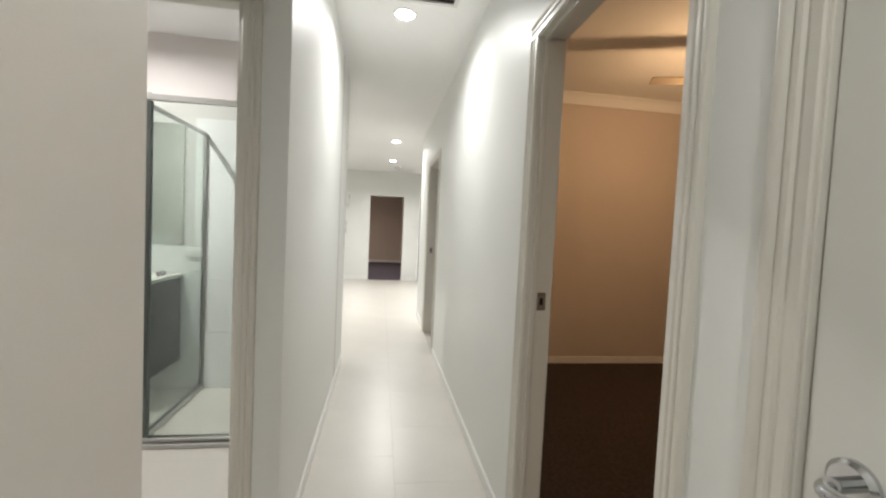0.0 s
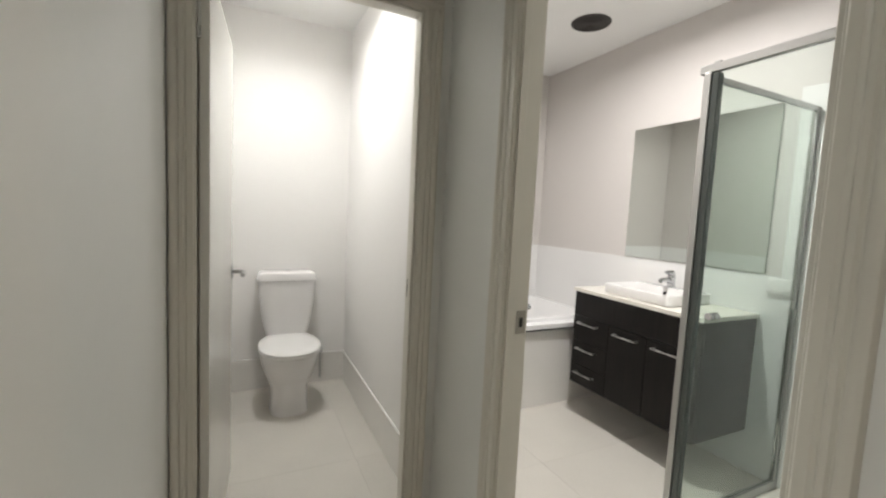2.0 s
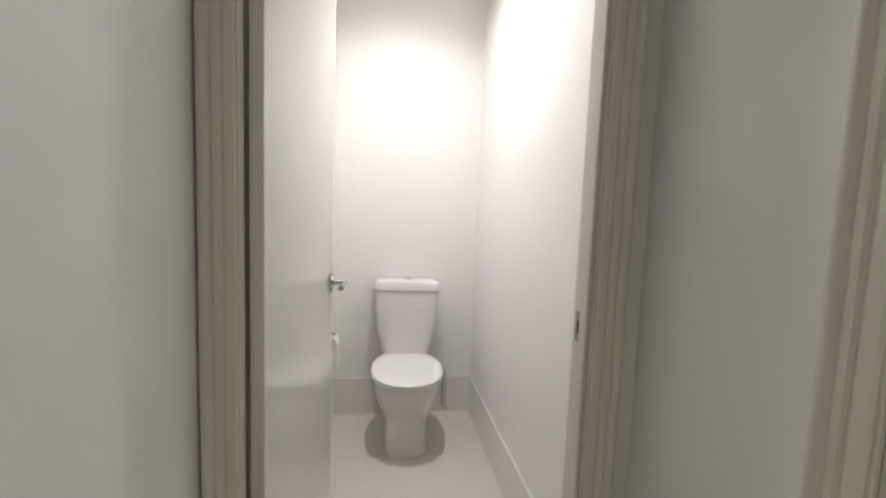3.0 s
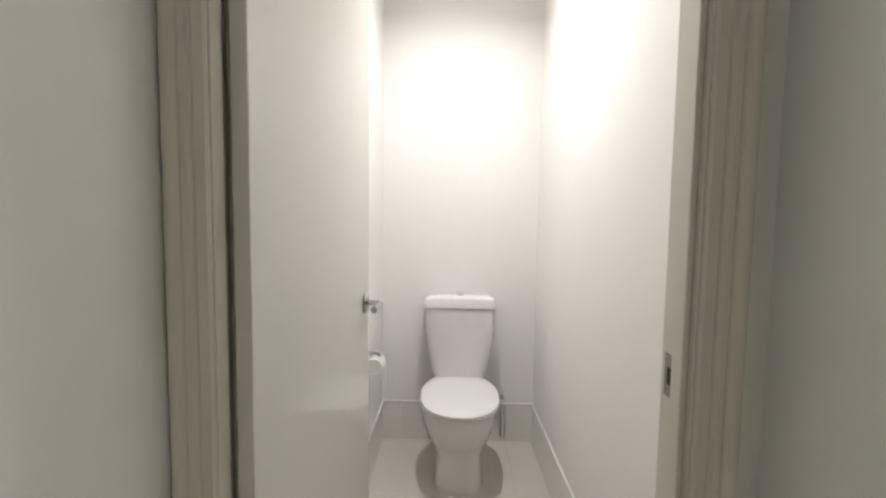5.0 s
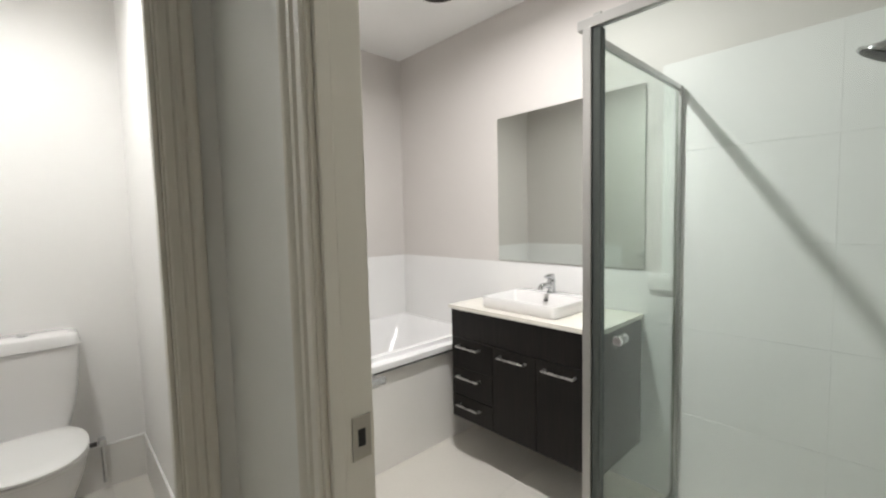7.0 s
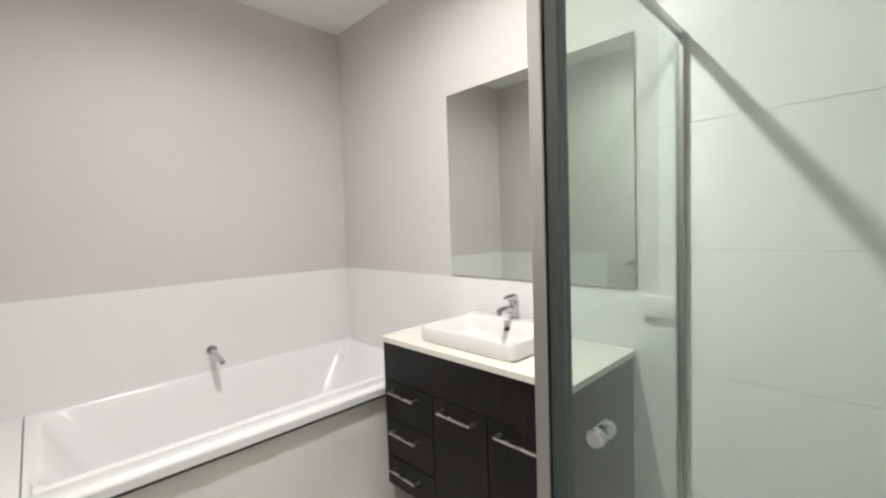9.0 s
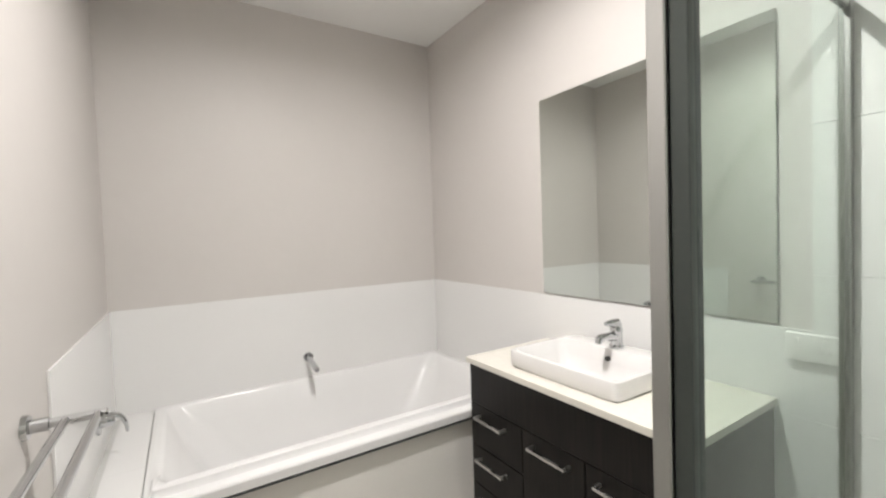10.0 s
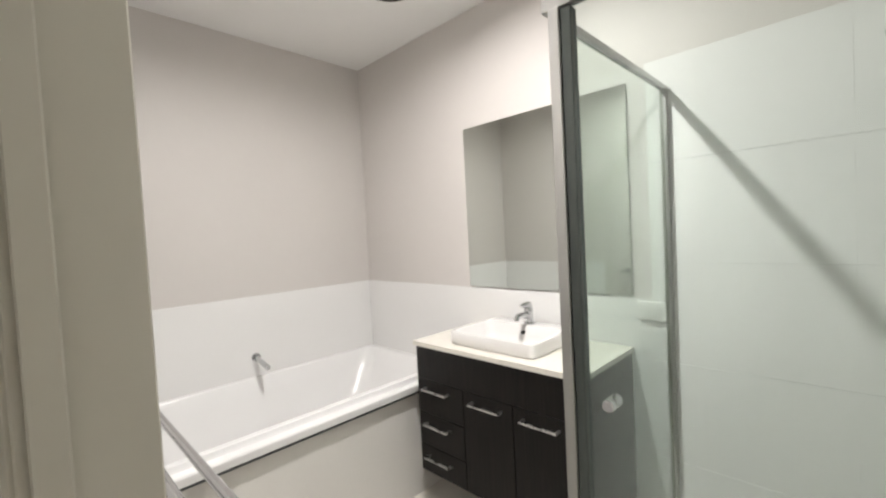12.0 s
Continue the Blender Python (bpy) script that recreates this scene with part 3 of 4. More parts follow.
BCX, BCY = -1.97, 3.18
basin = thing("wash_basin", "white ceramic rectangular semi-recessed basin", "basin")
bm = bmesh.new()
hx, hy, bt = 0.235, 0.190, 0.936
rows = [(hx - 0.005, hy - 0.005, 0.8765, 14), (hx - 0.001, hy - 0.001, 0.882, 14), (hx, hy, bt - 0.005, 14), (hx - 0.002, hy - 0.002, bt - 0.001, 14), (hx - 0.006, hy - 0.006, bt, 14)]
rings = [oval(BCX, BCY, z, a, b, p, 72) for a, b, z, p in rows]
inner = [(0.222, 0.140, bt, 12), (0.219, 0.137, bt - 0.003, 12), (0.208, 0.128, bt - 0.05, 9), (0.190, 0.112, bt - 0.09, 6), (0.150, 0.085, bt - 0.106, 4), (0.06, 0.04, bt - 0.110, 2.5)]
rings += [oval(BCX, BCY - 0.038, z, a, b, p, 72) for a, b, z, p in inner]
ring_loft(bm, rings, True, False)
part("bowl", bm, CERAMIC, basin)
# Solid black plug, painted as the shade in the overflow.
bm = bmesh.new()
tube(bm, [(-1.968, 3.262, 0.902), (-1.968, 3.2765, 0.902)], 0.0085, 18)
part("overflow_hole_shade", bm, BLACK, basin, "black plug as the shade in the overflow hole")
bm = bmesh.new()
tube(bm, [(BCX, BCY - 0.035, bt - 0.112), (BCX, BCY - 0.035, bt - 0.106)], 0.022, 20)
part("waste", bm, CHROME, basin, "chrome plug waste")

tap = thing("basin_mixer", "chrome single lever basin mixer tap", "tap")
TX, TY, TZ = -1.966, 3.318, 0.9365
bm = bmesh.new()
ring_loft(bm, [oval(TX, TY, TZ + z, r, r, 2, 24) for r, z in ((0.027, 0), (0.027, 0.006), (0.022, 0.012), (0.021, 0.055), (0.023, 0.062), (0.023, 0.070), (0.016, 0.082))])
part("tap_body", bm, CHROME, tap)
bm = bmesh.new()
tube(bm, [(TX, TY - 0.010, TZ + 0.040), (TX, TY - 0.050, TZ + 0.047), (TX, TY - 0.090, TZ + 0.047), (TX, TY - 0.100, TZ + 0.045), (TX, TY - 0.103, TZ + 0.030)], [0.017, 0.0155, 0.0145, 0.014, 0.012], 16)
part("tap_spout", bm, CHROME, tap)
bm = bmesh.new()
tube(bm, [(TX, TY + 0.012, TZ + 0.078), (TX, TY, TZ + 0.088), (TX, TY - 0.030, TZ + 0.094), (TX, TY - 0.062, TZ + 0.096)], [0.016, 0.020, 0.013, 0.007], 14)
part("tap_lever", bm, CHROME, tap)

mir = thing("wall_mirror", "frameless square wall mirror above the vanity", "mirror")
part("backing", box(-2.399, -1.501, 3.399, 3.4045, 1.092, 1.978), DARK_SEAL, mir, smooth=False)
part("mirror_glass", box(-2.400, -1.500, 3.3935, 3.3985, 1.091, 1.979, bevel=0.001), MIRROR, mir, smooth=False)

gpo = thing("power_outlet", "white double power outlet on the wall", "power outlet")
part("plate", box(-1.478, -1.364, 3.376, 3.399, 1.002, 1.075, bevel=0.003, segs=2), PLASTIC, gpo)
for x in (-1.452, -1.390):
    part("switch", box(x - 0.006, x + 0.006, 3.372, 3.378, 1.050, 1.064, bevel=0.001), PLASTIC, gpo)
    # Slots are black slivers that stand for their inner shade.
    for dx, dz in ((-0.008, 0.004), (0.008, 0.004), (0, -0.012)):
        part("socket_slot_shade", box(x + dx - 0.0012, x + dx + 0.0012, 3.3752, 3.3765, 1.028 + dz - 0.004, 1.028 + dz + 0.004), BLACK, gpo, smooth=False)

# shower enclosure
SX, SY, ST = -1.350, 2.545, 1.920
sh = thing("shower_screen", "framed glass shower screen with satin aluminium posts", "shower screen")
part("corner_post", boxes((SX + 0.001, SX + 0.0285, SY - 0.022, SY + 0.026, 0.03, ST), bevel=0.002), SATIN, sh, smooth=False)
# Dark strip painted as the post's shaded inner side.
part("door_stile", box(SX + 0.029, SX + 0.055, SY - 0.014, SY + 0.020, 0.056, ST - 0.004, bevel=0.0015), STILE_SHADE, sh, "metal door stile with side shade in its dark grey", smooth=False)
part("wall_post", box(SX - 0.014, SX + 0.014, 3.370, 3.396, 0.03, ST, bevel=0.002), SATIN, sh, smooth=False)
part("wall_post", box(-0.498, -0.474, SY - 0.014, SY + 0.014, 0.03, ST, bevel=0.002), SATIN, sh, smooth=False)
part("top_rail", box(SX - 0.020, -0.474, SY - 0.016, SY + 0.014, ST + 0.0005, ST + 0.032, bevel=0.002), SATIN, sh, smooth=False)
part("top_rail", box(SX - 0.011, SX + 0.011, SY + 0.016, 3.396, ST - 0.018, ST + 0.006, bevel=0.002), SATIN, sh, smooth=False)
part("bottom_rail", boxes((SX - 0.045, -0.474, SY - 0.045, SY + 0.035, 0.001, 0.030), (SX - 0.030, -0.474, SY - 0.022, SY + 0.020, 0.0295, 0.055), bevel=0.003), SATIN, sh, smooth=False)
part("bottom_rail", box(SX - 0.016, SX + 0.016, SY + 0.037, 3.396, 0.001, 0.040, bevel=0.002), SATIN, sh, smooth=False)
g = part("door_glass", box(SX + 0.050, -0.500, SY - 0.003, SY + 0.003, 0.057, ST - 0.002), GLASS, sh, "clear greenish glass door", smooth=False)
g.visible_shadow = False
g = part("side_glass", box(SX - 0.003, SX + 0.003, SY + 0.027, 3.368, 0.041, ST - 0.019), GLASS, sh, "clear greenish fixed glass", smooth=False)
g.visible_shadow = False
bm = bmesh.new()
tube(bm, [(-1.235, SY - 0.030, 0.98), (-1.235, SY - 0.027, 0.98), (-1.235, SY - 0.012, 0.98), (-1.235, SY - 0.0032, 0.98)], [0.012, 0.015, 0.015, 0.009], 20)
kn = part("door_knob", bm, CHROME, sh, "round chrome pull knob")
bm = bmesh.new()
tube(bm, [(-1.235, SY + 0.0032, 0.98), (-1.235, SY + 0.012, 0.98), (-1.235, SY + 0.027, 0.98), (-1.235, SY + 0.030, 0.98)], [0.009, 0.015, 0.015, 0.012], 20)
part("door_knob", bm, CHROME, sh, "round chrome pull knob")
for x in (-0.56, -1.31):
    part("pivot", box(x - 0.012, x + 0.012, SY - 0.008, SY + 0.008, ST + 0.0325, ST + 0.042, bevel=0.001), SATIN, sh, smooth=False)

hd = thing("wall_shower", "chrome shower head on a curved wall arm", "shower head")
bm = bmesh.new()
tube(bm, [(-0.474, 3.0, 1.850), (-0.464, 3.0, 1.850)], 0.028, 20)
part("flange", bm, CHROME, hd)
bm = bmesh.new()
tube(bm, arc((-0.475, 3.0, 1.850), (-0.62, 3.0, 1.885), (-0.695, 3.0, 1.812), 8), 0.0125, 14)
part("arm", bm, CHROME, hd)
bm = bmesh.new()
d = Vector((-0.45, 0, -0.9)).normalized()
c = Vector((-0.695, 3.0, 1.812))
tube(bm, [c, c + d * 0.02, c + d * 0.038, c + d * 0.046], [0.016, 0.034, 0.066, 0.066], 28)
part("rose", bm, CHROME, hd)
bm = bmesh.new()
tube(bm, [c + d * 0.0462, c + d * 0.048], 0.058, 28)
part("spray_plate", bm, FAN_GREY, hd, "dark spray plate")
dish = thing("soap_dish", "small chrome soap shelf on the shower wall", "soap dish")
part("tray", box(-0.585, -0.476, 2.96, 3.10, 1.50, 1.512, bevel=0.003), CHROME, dish)
part("bracket", box(-0.482, -0.473, 3.01, 3.05, 1.495, 1.535, bevel=0.002), CHROME, dish)

drain = structure("floor_waste_shower", boxes((-0.96, -0.86, 2.93, 3.03, 0.0005, 0.004), bevel=0.001), CHROME, "square chrome shower floor grate", "drain")

# towel ladder on the wall by the door
rack = thing("towel_rail", "chrome double bar towel rail by the bath", "towel rail")
RZ = 1.015
for x in (-2.17, -1.42):
    bm = bmesh.new()
    tube(bm, [(x, 1.6745, RZ), (x, 1.684, RZ)], [0.026, 0.024], 20)
    post = part("flange", bm, CHROME, rack)
    bm = bmesh.new()
    tube(bm, [(x, 1.683, RZ), (x, 1.715, RZ), (x, 1.716, RZ), (x, 1.808, RZ), (x, 1.812, RZ)], [0.014, 0.014, 0.010, 0.010, 0.006], 14)
    part("arm", bm, CHROME, post)
for dy in (0.066, 0.120):
    bm = bmesh.new()
    tube(bm, [(-2.172, 1.674 + dy, RZ), (-1.418, 1.674 + dy, RZ)], 0.0085, 14)
    part("bar", bm, CHROME, rack)

fan = thing("exhaust_fan", "round dark exhaust fan set in the bathroom ceiling", "exhaust fan")
bm = bmesh.new()
ring_loft(bm, [oval(-2.435, 2.944, CEIL - z, r, r, 2, 40) for r, z in ((0.125, 0), (0.125, 0.006), (0.110, 0.012), (0.105, 0.006))])
part("bezel", bm, FAN_GREY, fan)
for k in range(1, 5):
    bm = bmesh.new()
    r = 0.022 * k
    ring_loft(bm, [oval(-2.435, 2.944, CEIL - z, rr, rr, 2, 32) for rr, z in ((r, 0.006), (r, 0.011), (r + 0.008, 0.011), (r + 0.008, 0.006))], False, False)
    part("grille_ring", bm, FAN_GREY, fan)


def downlight(x, y):
    root = thing("downlight", "round recessed white ceiling downlight, lit", "downlight", "ceiling downlights")
    bm = bmesh.new()
    ring_loft(bm, [oval(x, y, CEIL - z, r, r, 2, 32) for r, z in ((0.072, 0), (0.072, 0.005), (0.066, 0.010), (0.057, 0.010), (0.0565, 0.001))], False, False)
    part("rim", bm, PLASTIC, root)
    bm = bmesh.new()
    ring_loft(bm, [oval(x, y, CEIL - z, r, r, 2, 32) for r, z in ((0.056, 0.001), (0.055, 0.012), (0.045, 0.019), (0.036, 0.014), (0.034, 0.001))], False, False)
    part("lens", bm, LENS, root, "glowing frosted lens")


# The fitting at y -0.40 only goes with the added entry fill.
for x, y in ((0.05, 2.70), (0.05, -0.40), (0.135, 6.56), (0.135, 8.47), (-2.6, 5.15), (-1.82, 2.45), (-2.63, 1.16)):
    downlight(x, y)

# ---- toilet room ----
wc = thing("toilet", "white close-coupled toilet with closed lid", "toilet")
CY = 1.178
bm = bmesh.new()
rows = ((-3.11, 0.175, 0.120, 0.0, 3.0), (-3.11, 0.172, 0.118, 0.02, 3.0), (-3.115, 0.166, 0.114, 0.10, 2.8), (-3.115, 0.170, 0.118, 0.17, 2.6), (-3.105, 0.198, 0.142, 0.23, 2.4), (-3.092, 0.232, 0.168, 0.30, 2.3), (-3.087, 0.247, 0.179, 0.35, 2.3), (-3.085, 0.252, 0.182, 0.385, 2.3), (-3.085, 0.252, 0.182, 0.398, 2.3))
ring_loft(bm, [oval(cx, CY, z, rx, ry, p, 48) for cx, rx, ry, z, p in rows])
part("pan", bm, CERAMIC, wc)
bm = bmesh.new()
rows = ((-3.078, 0.250, 0.186, 0.400), (-3.078, 0.254, 0.190, 0.403), (-3.078, 0.254, 0.190, 0.414), (-3.078, 0.250, 0.186, 0.417))
ring_loft(bm, [oval(cx, CY, z, rx, ry, 2.25, 56) for cx, rx, ry, z in rows])
part("seat", bm, PLASTIC, wc)
bm = bmesh.new()
rows = ((-3.078, 0.252, 0.188, 0.4185), (-3.078, 0.256, 0.192, 0.422), (-3.078, 0.255, 0.191, 0.431), (-3.080, 0.242, 0.180, 0.438), (-3.085, 0.18, 0.13, 0.442), (-3.09, 0.06, 0.05, 0.4435))
ring_loft(bm, [oval(cx, CY, z, rx, ry, 2.25, 56) for cx, rx, ry, z in rows])
part("lid", bm, PLASTIC, wc)
for s in (-1, 1):
    bm = bmesh.new()
    tube(bm, [(-3.315, CY + s * 0.06, 0.425), (-3.315, CY + s * 0.09, 0.425)], 0.012, 12)
    part("hinge", bm, PLASTIC, wc)
bm = bmesh.new()
rows = ((-3.345, 0.085, 0.125, 0.400, 5), (-3.345, 0.085, 0.134, 0.43, 5), (-3.345, 0.085, 0.146, 0.47, 5), (-3.345, 0.087, 0.160, 0.53, 5), (-3.343, 0.090, 0.173, 0.62, 6), (-3.343, 0.091, 0.183, 0.72, 6), (-3.343, 0.092, 0.187, 0.812, 6))
ring_loft(bm, [oval(cx, CY, z, rx, ry, p, 48) for cx, rx, ry, z, p in rows])
part("cistern", bm, CERAMIC, wc)
bm = bmesh.new()
rows = ((0.092, 0.187, 0.8135), (0.098, 0.197, 0.816), (0.098, 0.197, 0.823), (0.091, 0.187, 0.856), (0.086, 0.180, 0.866), (0.070, 0.160, 0.873))
ring_loft(bm, [oval(-3.342, CY, z, rx, ry, 6, 48) for rx, ry, z in rows])
part("cistern_lid", bm, CERAMIC, wc)
bm = bmesh.new()
ring_loft(bm, [oval(-3.342, CY, z, r, r * 0.8, 2, 24) for r, z in ((0.026, 0.873), (0.026, 0.879), (0.020, 0.881))])
part("flush_button", bm, CHROME, wc, "chrome dual flush button")

sv = thing("stop_valve", "small chrome stop valve behind the toilet", "valve")
bm = bmesh.new()
tube(bm, [(-3.425, 1.425, 0.265), (-3.37, 1.425, 0.265)], [0.018, 0.016], 14)
part("valve_body", bm, CHROME, sv)
bm = bmesh.new()
tube(bm, [(-3.395, 1.405, 0.262), (-3.395, 1.375, 0.262)], [0.013, 0.011], 12)
part("tap_handle", bm, FAN_GREY, sv, "dark grey valve handle")
# Thin pipe from the stop valve down towards the floor.
br = thing("valve_pipe", "slim grey pipe hanging beside the toilet", "pipe")
bm = bmesh.new()
tube(bm, [(-3.40, 1.425, 0.255), (-3.40, 1.427, 0.05)], 0.008, 10)
part("pipe", bm, STEEL, br)

tr = thing("toilet_roll_holder", "toilet roll on a wall holder", "toilet roll")
bm = bmesh.new()
tube(bm, [(-2.955, 0.741, 0.665), (-2.955, 0.80, 0.665), (-2.955, 0.812, 0.655)], 0.008, 12)
part("bracket", bm, CHROME, tr)
bm = bmesh.new()
tube(bm, [(-3.01, 0.784, 0.615), (-2.910, 0.784, 0.615)], 0.037, 28)
part("paper_roll", bm, PAPER, tr, "white paper roll")
bm = bmesh.new()
bx(bm, -3.01, -2.910, 0.8205, 0.823, 0.49, 0.618)
part("loose_sheet", bm, PAPER, tr, "hanging paper sheet", smooth=False)
bm = bmesh.new()
tube(bm, [(-2.955, 0.800, 0.655), (-2.955, 0.800, 0.66)], 0.012, 12)
part("cover_plate", bm, CHROME, tr)

sw = thing("light_switch", "white light switch on the toilet wall", "light switch")
part("plate", box(-1.964, -1.892, 1.600, 1.6095, 1.278, 1.388, bevel=0.003), PLASTIC, sw)
part("rocker", box(-1.936, -1.921, 1.597, 1.601, 1.318, 1.346, bevel=0.001), PLASTIC, sw)

# ---- corridor and living room ----
vent = thing("ceiling_vent", "grey slatted air vent in the corridor ceiling", "ceiling vent")
part("frame", boxes((0.00, 0.35, 2.20, 2.225, CEIL - 0.010, CEIL), (0.00, 0.35, 2.525, 2.55, CEIL - 0.010, CEIL), (0.00, 0.025, 2.225, 2.525, CEIL - 0.010, CEIL), (0.325, 0.35, 2.225, 2.525, CEIL - 0.010, CEIL)), PLASTIC, vent, smooth=False)
# Black sheet as the shade behind the slats.
part("backing", box(0.025, 0.325, 2.225, 2.525, CEIL - 0.002, CEIL - 0.0005), BLACK, vent, smooth=False)
for k in range(9):
    y = 2.245 + k * 0.0325
    bm = bmesh.new()
    a = [(0.026, y, CEIL - 0.009), (0.324, y, CEIL - 0.009), (0.324, y + 0.018, CEIL - 0.003), (0.026, y + 0.018, CEIL - 0.003)]
    ring_loft(bm, [a, [(x, yy, z + 0.0015) for x, yy, z in a]])
    part("slat", bm, STEEL, vent, smooth=False)

panel = thing("control_panel", "white control panel on the corridor wall", "control panel")
part("case", box(-0.374, -0.345, 3.93, 4.01, 1.47, 1.59, bevel=0.003), PLASTIC, panel)
part("display", box(-0.3455, -0.3435, 3.945, 3.995, 1.535, 1.575), DARK_SEAL, panel, smooth=False)
sw2 = thing("light_switch", "white light switch low on the corridor wall", "light switch")
part("plate", box(-0.374, -0.364, 3.94, 4.01, 1.22, 1.335, bevel=0.003), PLASTIC, sw2)
part("rocker", box(-0.365, -0.360, 3.968, 3.982, 1.265, 1.292, bevel=0.001), PLASTIC, sw2)
sw3 = thing("light_switch", "white wide light switch on the far wall", "light switch")
part("plate", box(0.70, 0.82, 10.219, 10.229, 1.275, 1.350, bevel=0.003), PLASTIC, sw3)
part("rocker", box(0.745, 0.765, 10.214, 10.220, 1.300, 1.325, bevel=0.001), PLASTIC, sw3)
al = thing("smoke_alarm", "small white round smoke alarm on the ceiling", "smoke alarm")
bm = bmesh.new()
ring_loft(bm, [oval(0.26, 9.2, CEIL - z, r, r, 2, 28) for r, z in ((0.065, 0), (0.065, 0.02), (0.05, 0.038))])
part("case", bm, PLASTIC, al)
bm = bmesh.new()
ring_loft(bm, [oval(0.26, 9.2, CEIL - z, r, r, 2, 20) for r, z in ((0.03, 0.0381), (0.028, 0.044))])
part("cap", bm, PLASTIC, al)

# glazed door with blind in the far opening
gd = tagged(new("window_1"), "glazed far door with a raised slatted blind", "glazed door", kind="structure")
part("frame", boxes((0.87, 0.91, 10.26, 10.30, 0, 2.055), (1.75, 1.79, 10.26, 10.30, 0, 2.055), (0.91, 1.75, 10.26, 10.30, 1.995, 2.055), (0.91, 1.75, 10.26, 10.30, 0, 0.06), (0.91, 1.75, 10.26, 10.30, 0.60, 0.66), bevel=0.002), SATIN, gd, smooth=False)
p = part("pane", box(0.91, 1.75, 10.277, 10.283, 0.06, 1.995), WINDOW_GLASS, gd, smooth=False)
p.visible_shadow = False
for k in range(10):
    z = 1.96 - k * 0.045
    part("slat", box(0.92, 1.74, 10.235, 10.258, z, z + 0.003), PLASTIC, gd, smooth=False)
structure("backdrop_outside", box(0.82, 3.4, 11.6, 11.62, -0.3, 2.6), DAYGLOW, "pale bright distance outside the far door", "backdrop")

# ---- bedroom ----
cf = thing("ceiling_fan", "ceiling fan with pale blades and a warm lit bulb", "ceiling fan")
FX, FY = 2.34, 2.60
bm = bmesh.new()
tube(bm, [(FX, FY, 2.669), (FX, FY, 2.645), (FX, FY, 2.640), (FX, FY, 2.470)], [0.06, 0.06, 0.014, 0.014], 20)
part("rod", bm, PLASTIC, cf)
bm = bmesh.new()
ring_loft(bm, [oval(FX, FY, z, r, r, 2, 28) for r, z in ((0.05, 2.370), (0.10, 2.385), (0.11, 2.430), (0.06, 2.480))])
part("motor", bm, PLASTIC, cf)
for k in range(3):
    a = radians(162 + 120 * k)
    bm = bmesh.new()
    bx(bm, 0.10, 0.58, -0.045, 0.045, -0.004, 0.004, bevel=0.002)
    bmesh.ops.transform(bm, matrix=Matrix.Translation((FX, FY, 2.405)) @ Matrix.Rotation(a, 4, "Z") @ Matrix.Rotation(radians(12), 4, "X"), verts=bm.verts)
    part("blade", bm, BLADE, cf, "pale timber blade", smooth=False)
bm = bmesh.new()
ring_loft(bm, [oval(FX, FY, z, r, r, 2, 24) for r, z in ((0.010, 2.255), (0.032, 2.265), (0.045, 2.295), (0.038, 2.330), (0.02, 2.369))])
part("bulb", bm, BULB, cf, "glowing warm bulb")
pt = bpy.data.lights.new("bedroom_bulb_light", "POINT")
pt.energy, pt.color, pt.shadow_soft_size = BED_W, (1.0, 0.60, 0.30), 0.03
new("bedroom_bulb_light", pt).location = (FX, FY, 2.215)
# Added fill with an invented fitting, hidden beside the far doorway, to brighten that room.
for x, y, s in ((-0.9, 12.5, 26.0),):
    disc_light("far_room_fill_light", x, y, CEIL - 0.02, s, (1.0, 0.82, 0.68), 0.2)
    root = thing("unseen_oyster_light", "added round frosted ceiling light, out of sight in the far room", "ceiling light")
    bm = bmesh.new()
    ring_loft(bm, [oval(x, y, CEIL - z, r, r, 2, 28) for r, z in ((0.15, 0), (0.15, 0.008), (0.12, 0.015))])
    part("shade", bm, PLASTIC, root)
    bm = bmesh.new()
    ring_loft(bm, [oval(x, y, CEIL - z, r, r, 2, 28) for r, z in ((0.10, 0.0152), (0.09, 0.018))])
    part("lens", bm, LENS, root)

# ---- tiles of floors and walls ----
ft = tagged(new("floor_tiles_corridor"), "beige porcelain floor tiles in the corridor", "floor tiles", kind="structure")
lay(ft, "tile", -0.375, 0.075, -1.5, 4.03, 0.45, 0.60, 0.075, 2.957, "z", 0.0, 0.006, FLOOR_TILE, 0.0022, 0.0008)
lay(ft, "tile", 0.075, 0.53, -1.5, 6.25, 0.46, 0.60, 0.075, 2.70, "z", 0.0, 0.006, FLOOR_TILE, 0.0022, 0.0008)
ft = tagged(new("floor_tiles_alcove"), "beige porcelain floor tiles in the alcove", "floor tiles", kind="structure")
lay(ft, "tile", -1.70, -0.3765, 0.70, 1.59, 0.60, 0.60, -0.375, 0.70, "z", 0.0, 0.006, FLOOR_TILE, 0.0022, 0.0008)
ft = tagged(new("floor_tiles_toilet"), "beige porcelain floor tiles in the toilet room", "floor tiles", kind="structure")
lay(ft, "tile", -3.44, -1.7015, 0.74, 1.61, 0.60, 0.60, -1.75, 0.85, "z", 0.0, 0.006, FLOOR_TILE, 0.0008)
ft = tagged(new("floor_tiles_bathroom"), "beige porcelain floor tiles in the bathroom", "floor tiles", kind="structure")
lay(ft, "tile", -2.555, -0.465, 1.6715, 3.40, 0.60, 0.60, -1.35, 1.78, "z", 0.0, 0.006, FLOOR_TILE, 0.0008)
lay(ft, "tile", -1.25, -0.54, 1.5915, 1.6705, 0.80, 0.60, -1.30, 1.50, "z", 0.0, 0.006, FLOOR_TILE, 0.0008)
ft = tagged(new("floor_tiles_living"), "beige porcelain floor tiles in the living room", "floor tiles", kind="structure")
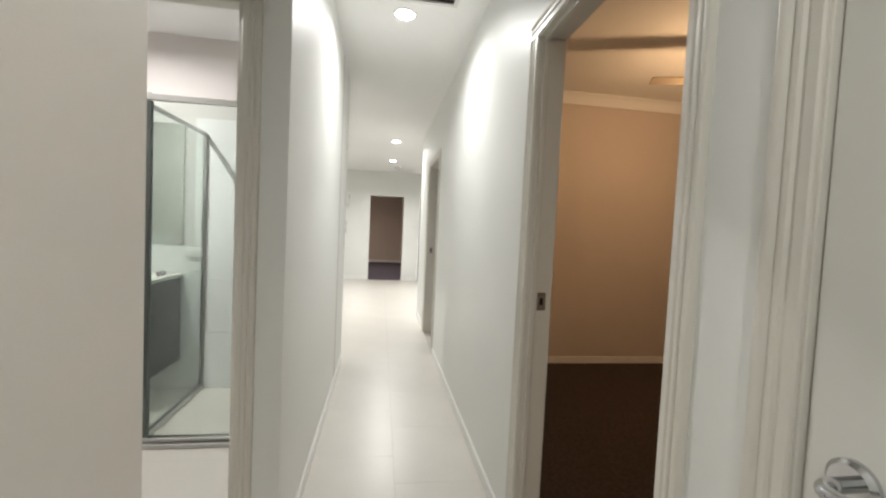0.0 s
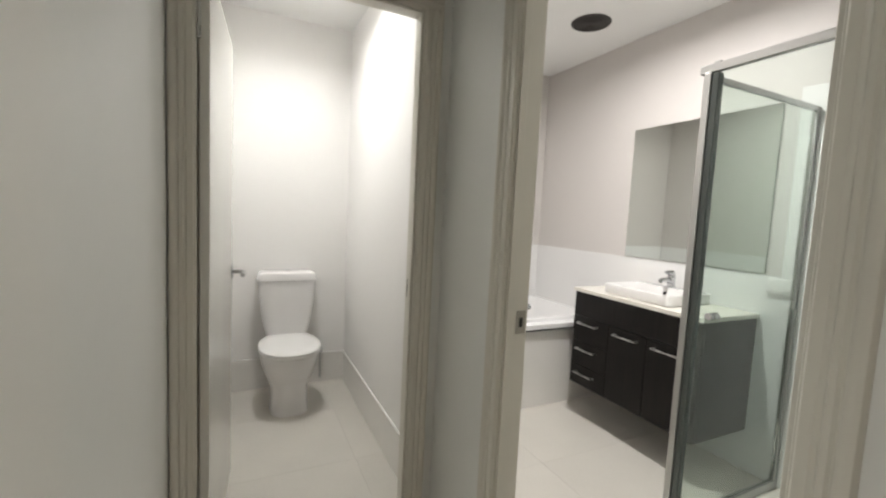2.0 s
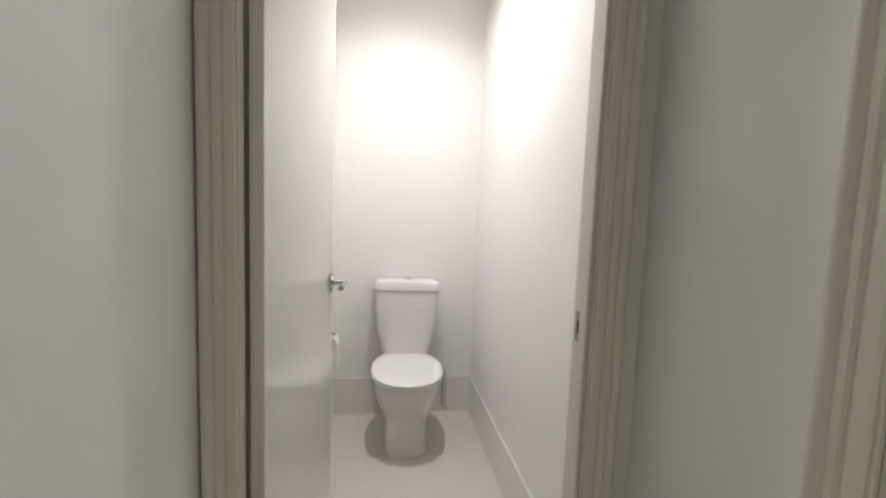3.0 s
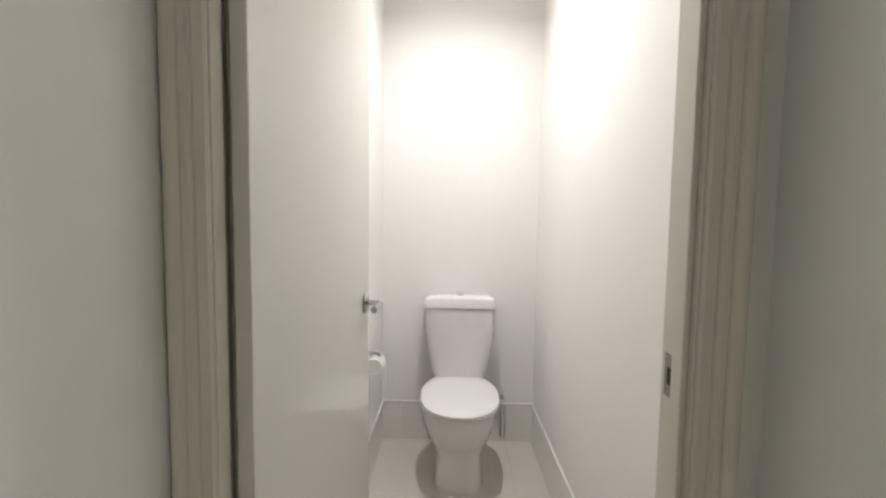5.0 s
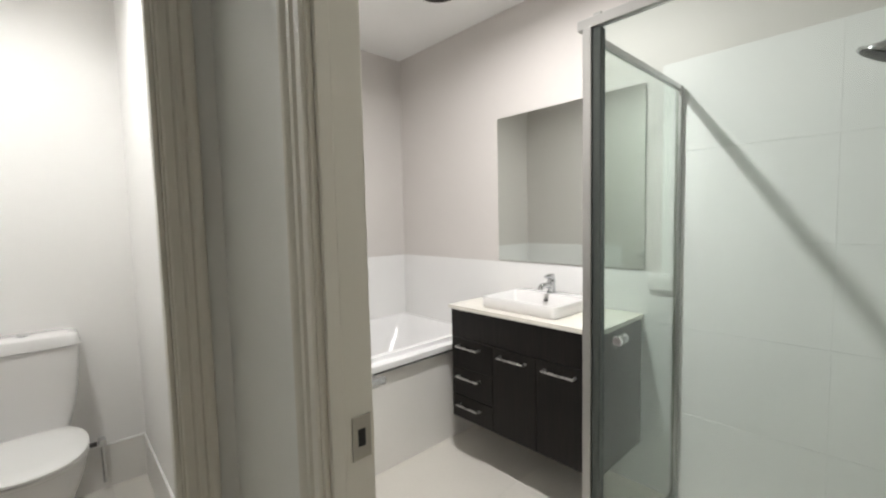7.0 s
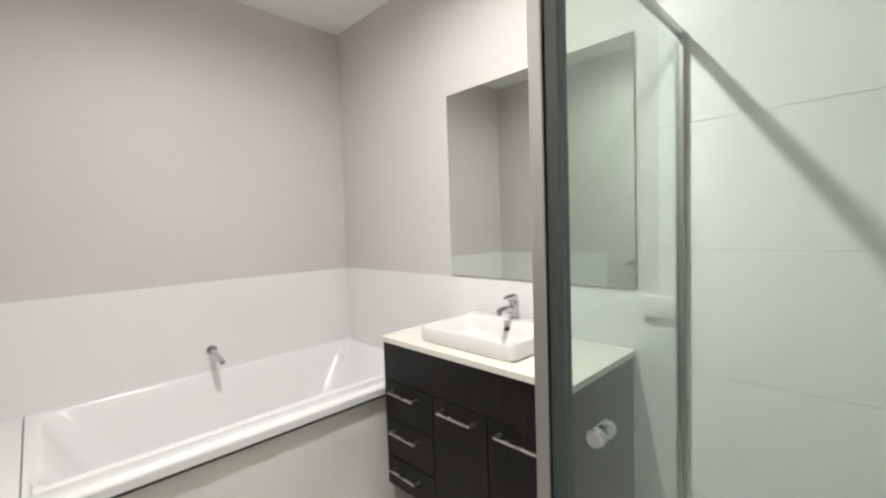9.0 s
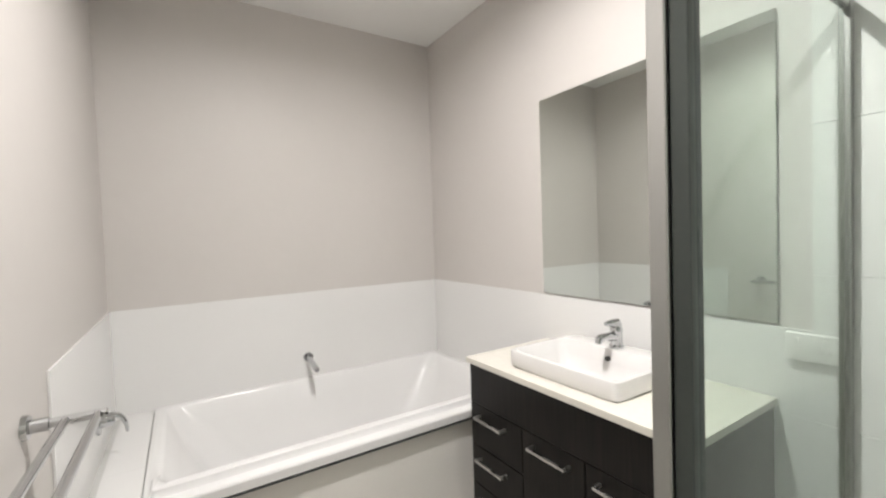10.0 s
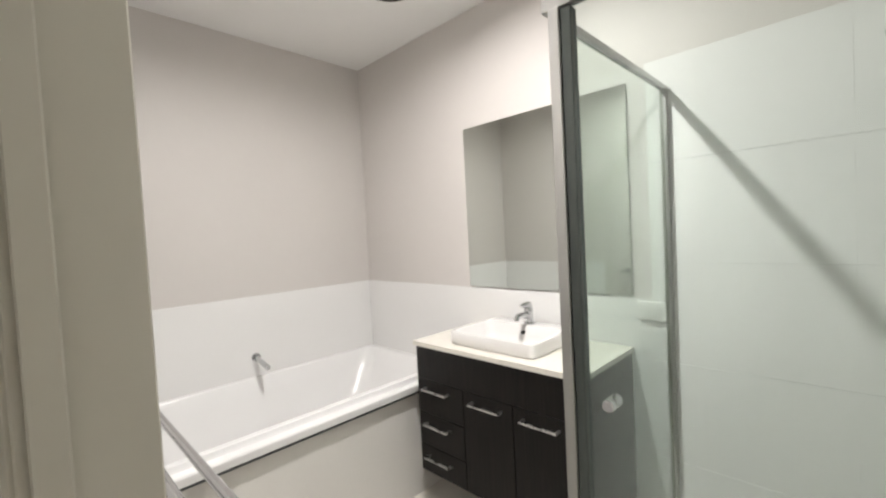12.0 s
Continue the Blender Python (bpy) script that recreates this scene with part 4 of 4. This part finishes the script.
lay(ft, "tile", -4.5, 0.0735, 4.0315, 10.23, 0.60, 0.60, 0.075, 2.957, "z", 0.0, 0.006, FLOOR_TILE, 0.0022, 0.0008)
lay(ft, "tile", 0.0765, 4.5, 6.2515, 10.23, 0.60, 0.60, 0.075, 2.70, "z", 0.0, 0.006, FLOOR_TILE, 0.0022, 0.0008)

TG = 0.0009
wt = tagged(new("wall_tiles_bath"), "white glossy wall tiles round the bath", "wall tiles", kind="structure")
lay(wt, "tile", 1.674, 3.405, 0.56, 1.082, 1.80, 0.56, 1.674, 0.55, "x", -3.3995, 0.006, WALL_TILE, TG)
lay(wt, "tile", -3.393, -1.4230, 0.0, 1.082, 2.20, 0.60, -3.40, 0.50, "y", 3.3985, 0.006, WALL_TILE, TG)
lay(wt, "tile", -3.393, -2.362, 0.0, 1.082, 1.20, 0.60, -3.40, 0.50, "y", 1.6745, 0.006, WALL_TILE, TG)
lay(wt, "tile", 1.68, 3.40, 0.0, 0.545, 1.80, 0.60, 1.68, 0.0, "x", -2.5218, 0.006, SKIRT_TILE, TG)
lay(wt, "tile", -3.393, -2.514, 1.70, 1.822, 0.60, 0.40, -3.40, 1.70, "z", 0.596, 0.006, WALL_TILE, TG)
wt = tagged(new("wall_tiles_shower"), "white glossy wall tiles inside the shower", "wall tiles", kind="structure")
lay(wt, "tile", -1.4225, -0.4715, 0.0, 2.035, 0.60, 0.40, -1.4225, 0.035, "y", 3.3965, 0.006, WALL_TILE, 0.0003, TG)
lay(wt, "tile", 2.50, 3.396, 0.0, 2.035, 0.60, 0.40, 2.50, 0.035, "x", -0.4715, 0.006, WALL_TILE, 0.0003, TG)
wt = tagged(new("skirting_tiles"), "beige tile skirting along the toilet and bathroom walls", "skirting tiles", kind="structure")
lay(wt, "tile", 0.741, 1.61, 0.0, 0.222, 0.60, 0.222, 0.85, 0, "x", -3.4398, 0.008, SKIRT_TILE, TG)
lay(wt, "tile", -3.431, -1.80, 0.0, 0.222, 0.60, 0.222, -1.75, 0, "y", 1.602, 0.008, SKIRT_TILE, TG)
lay(wt, "tile", -3.431, -1.80, 0.0, 0.222, 0.60, 0.222, -1.75, 0, "y", 0.7402, 0.008, SKIRT_TILE, TG)
lay(wt, "tile", -2.36, -1.335, 0.0, 0.10, 0.60, 0.10, -1.35, 0, "y", 1.6745, 0.008, SKIRT_TILE, TG)
for x0, x1, y0, y1 in ((-3.440, -3.430, 0.749, 1.601), (-3.440, -1.800, 1.6005, 1.6095), (-3.440, -1.800, 0.7405, 0.7495)):
    structure("trim_skirting_cap", box(x0, x1, y0, y1, 0.2225, 0.2285, bevel=0.001), PLASTIC, "thin white edge strip on the tile skirting", "edge trim")
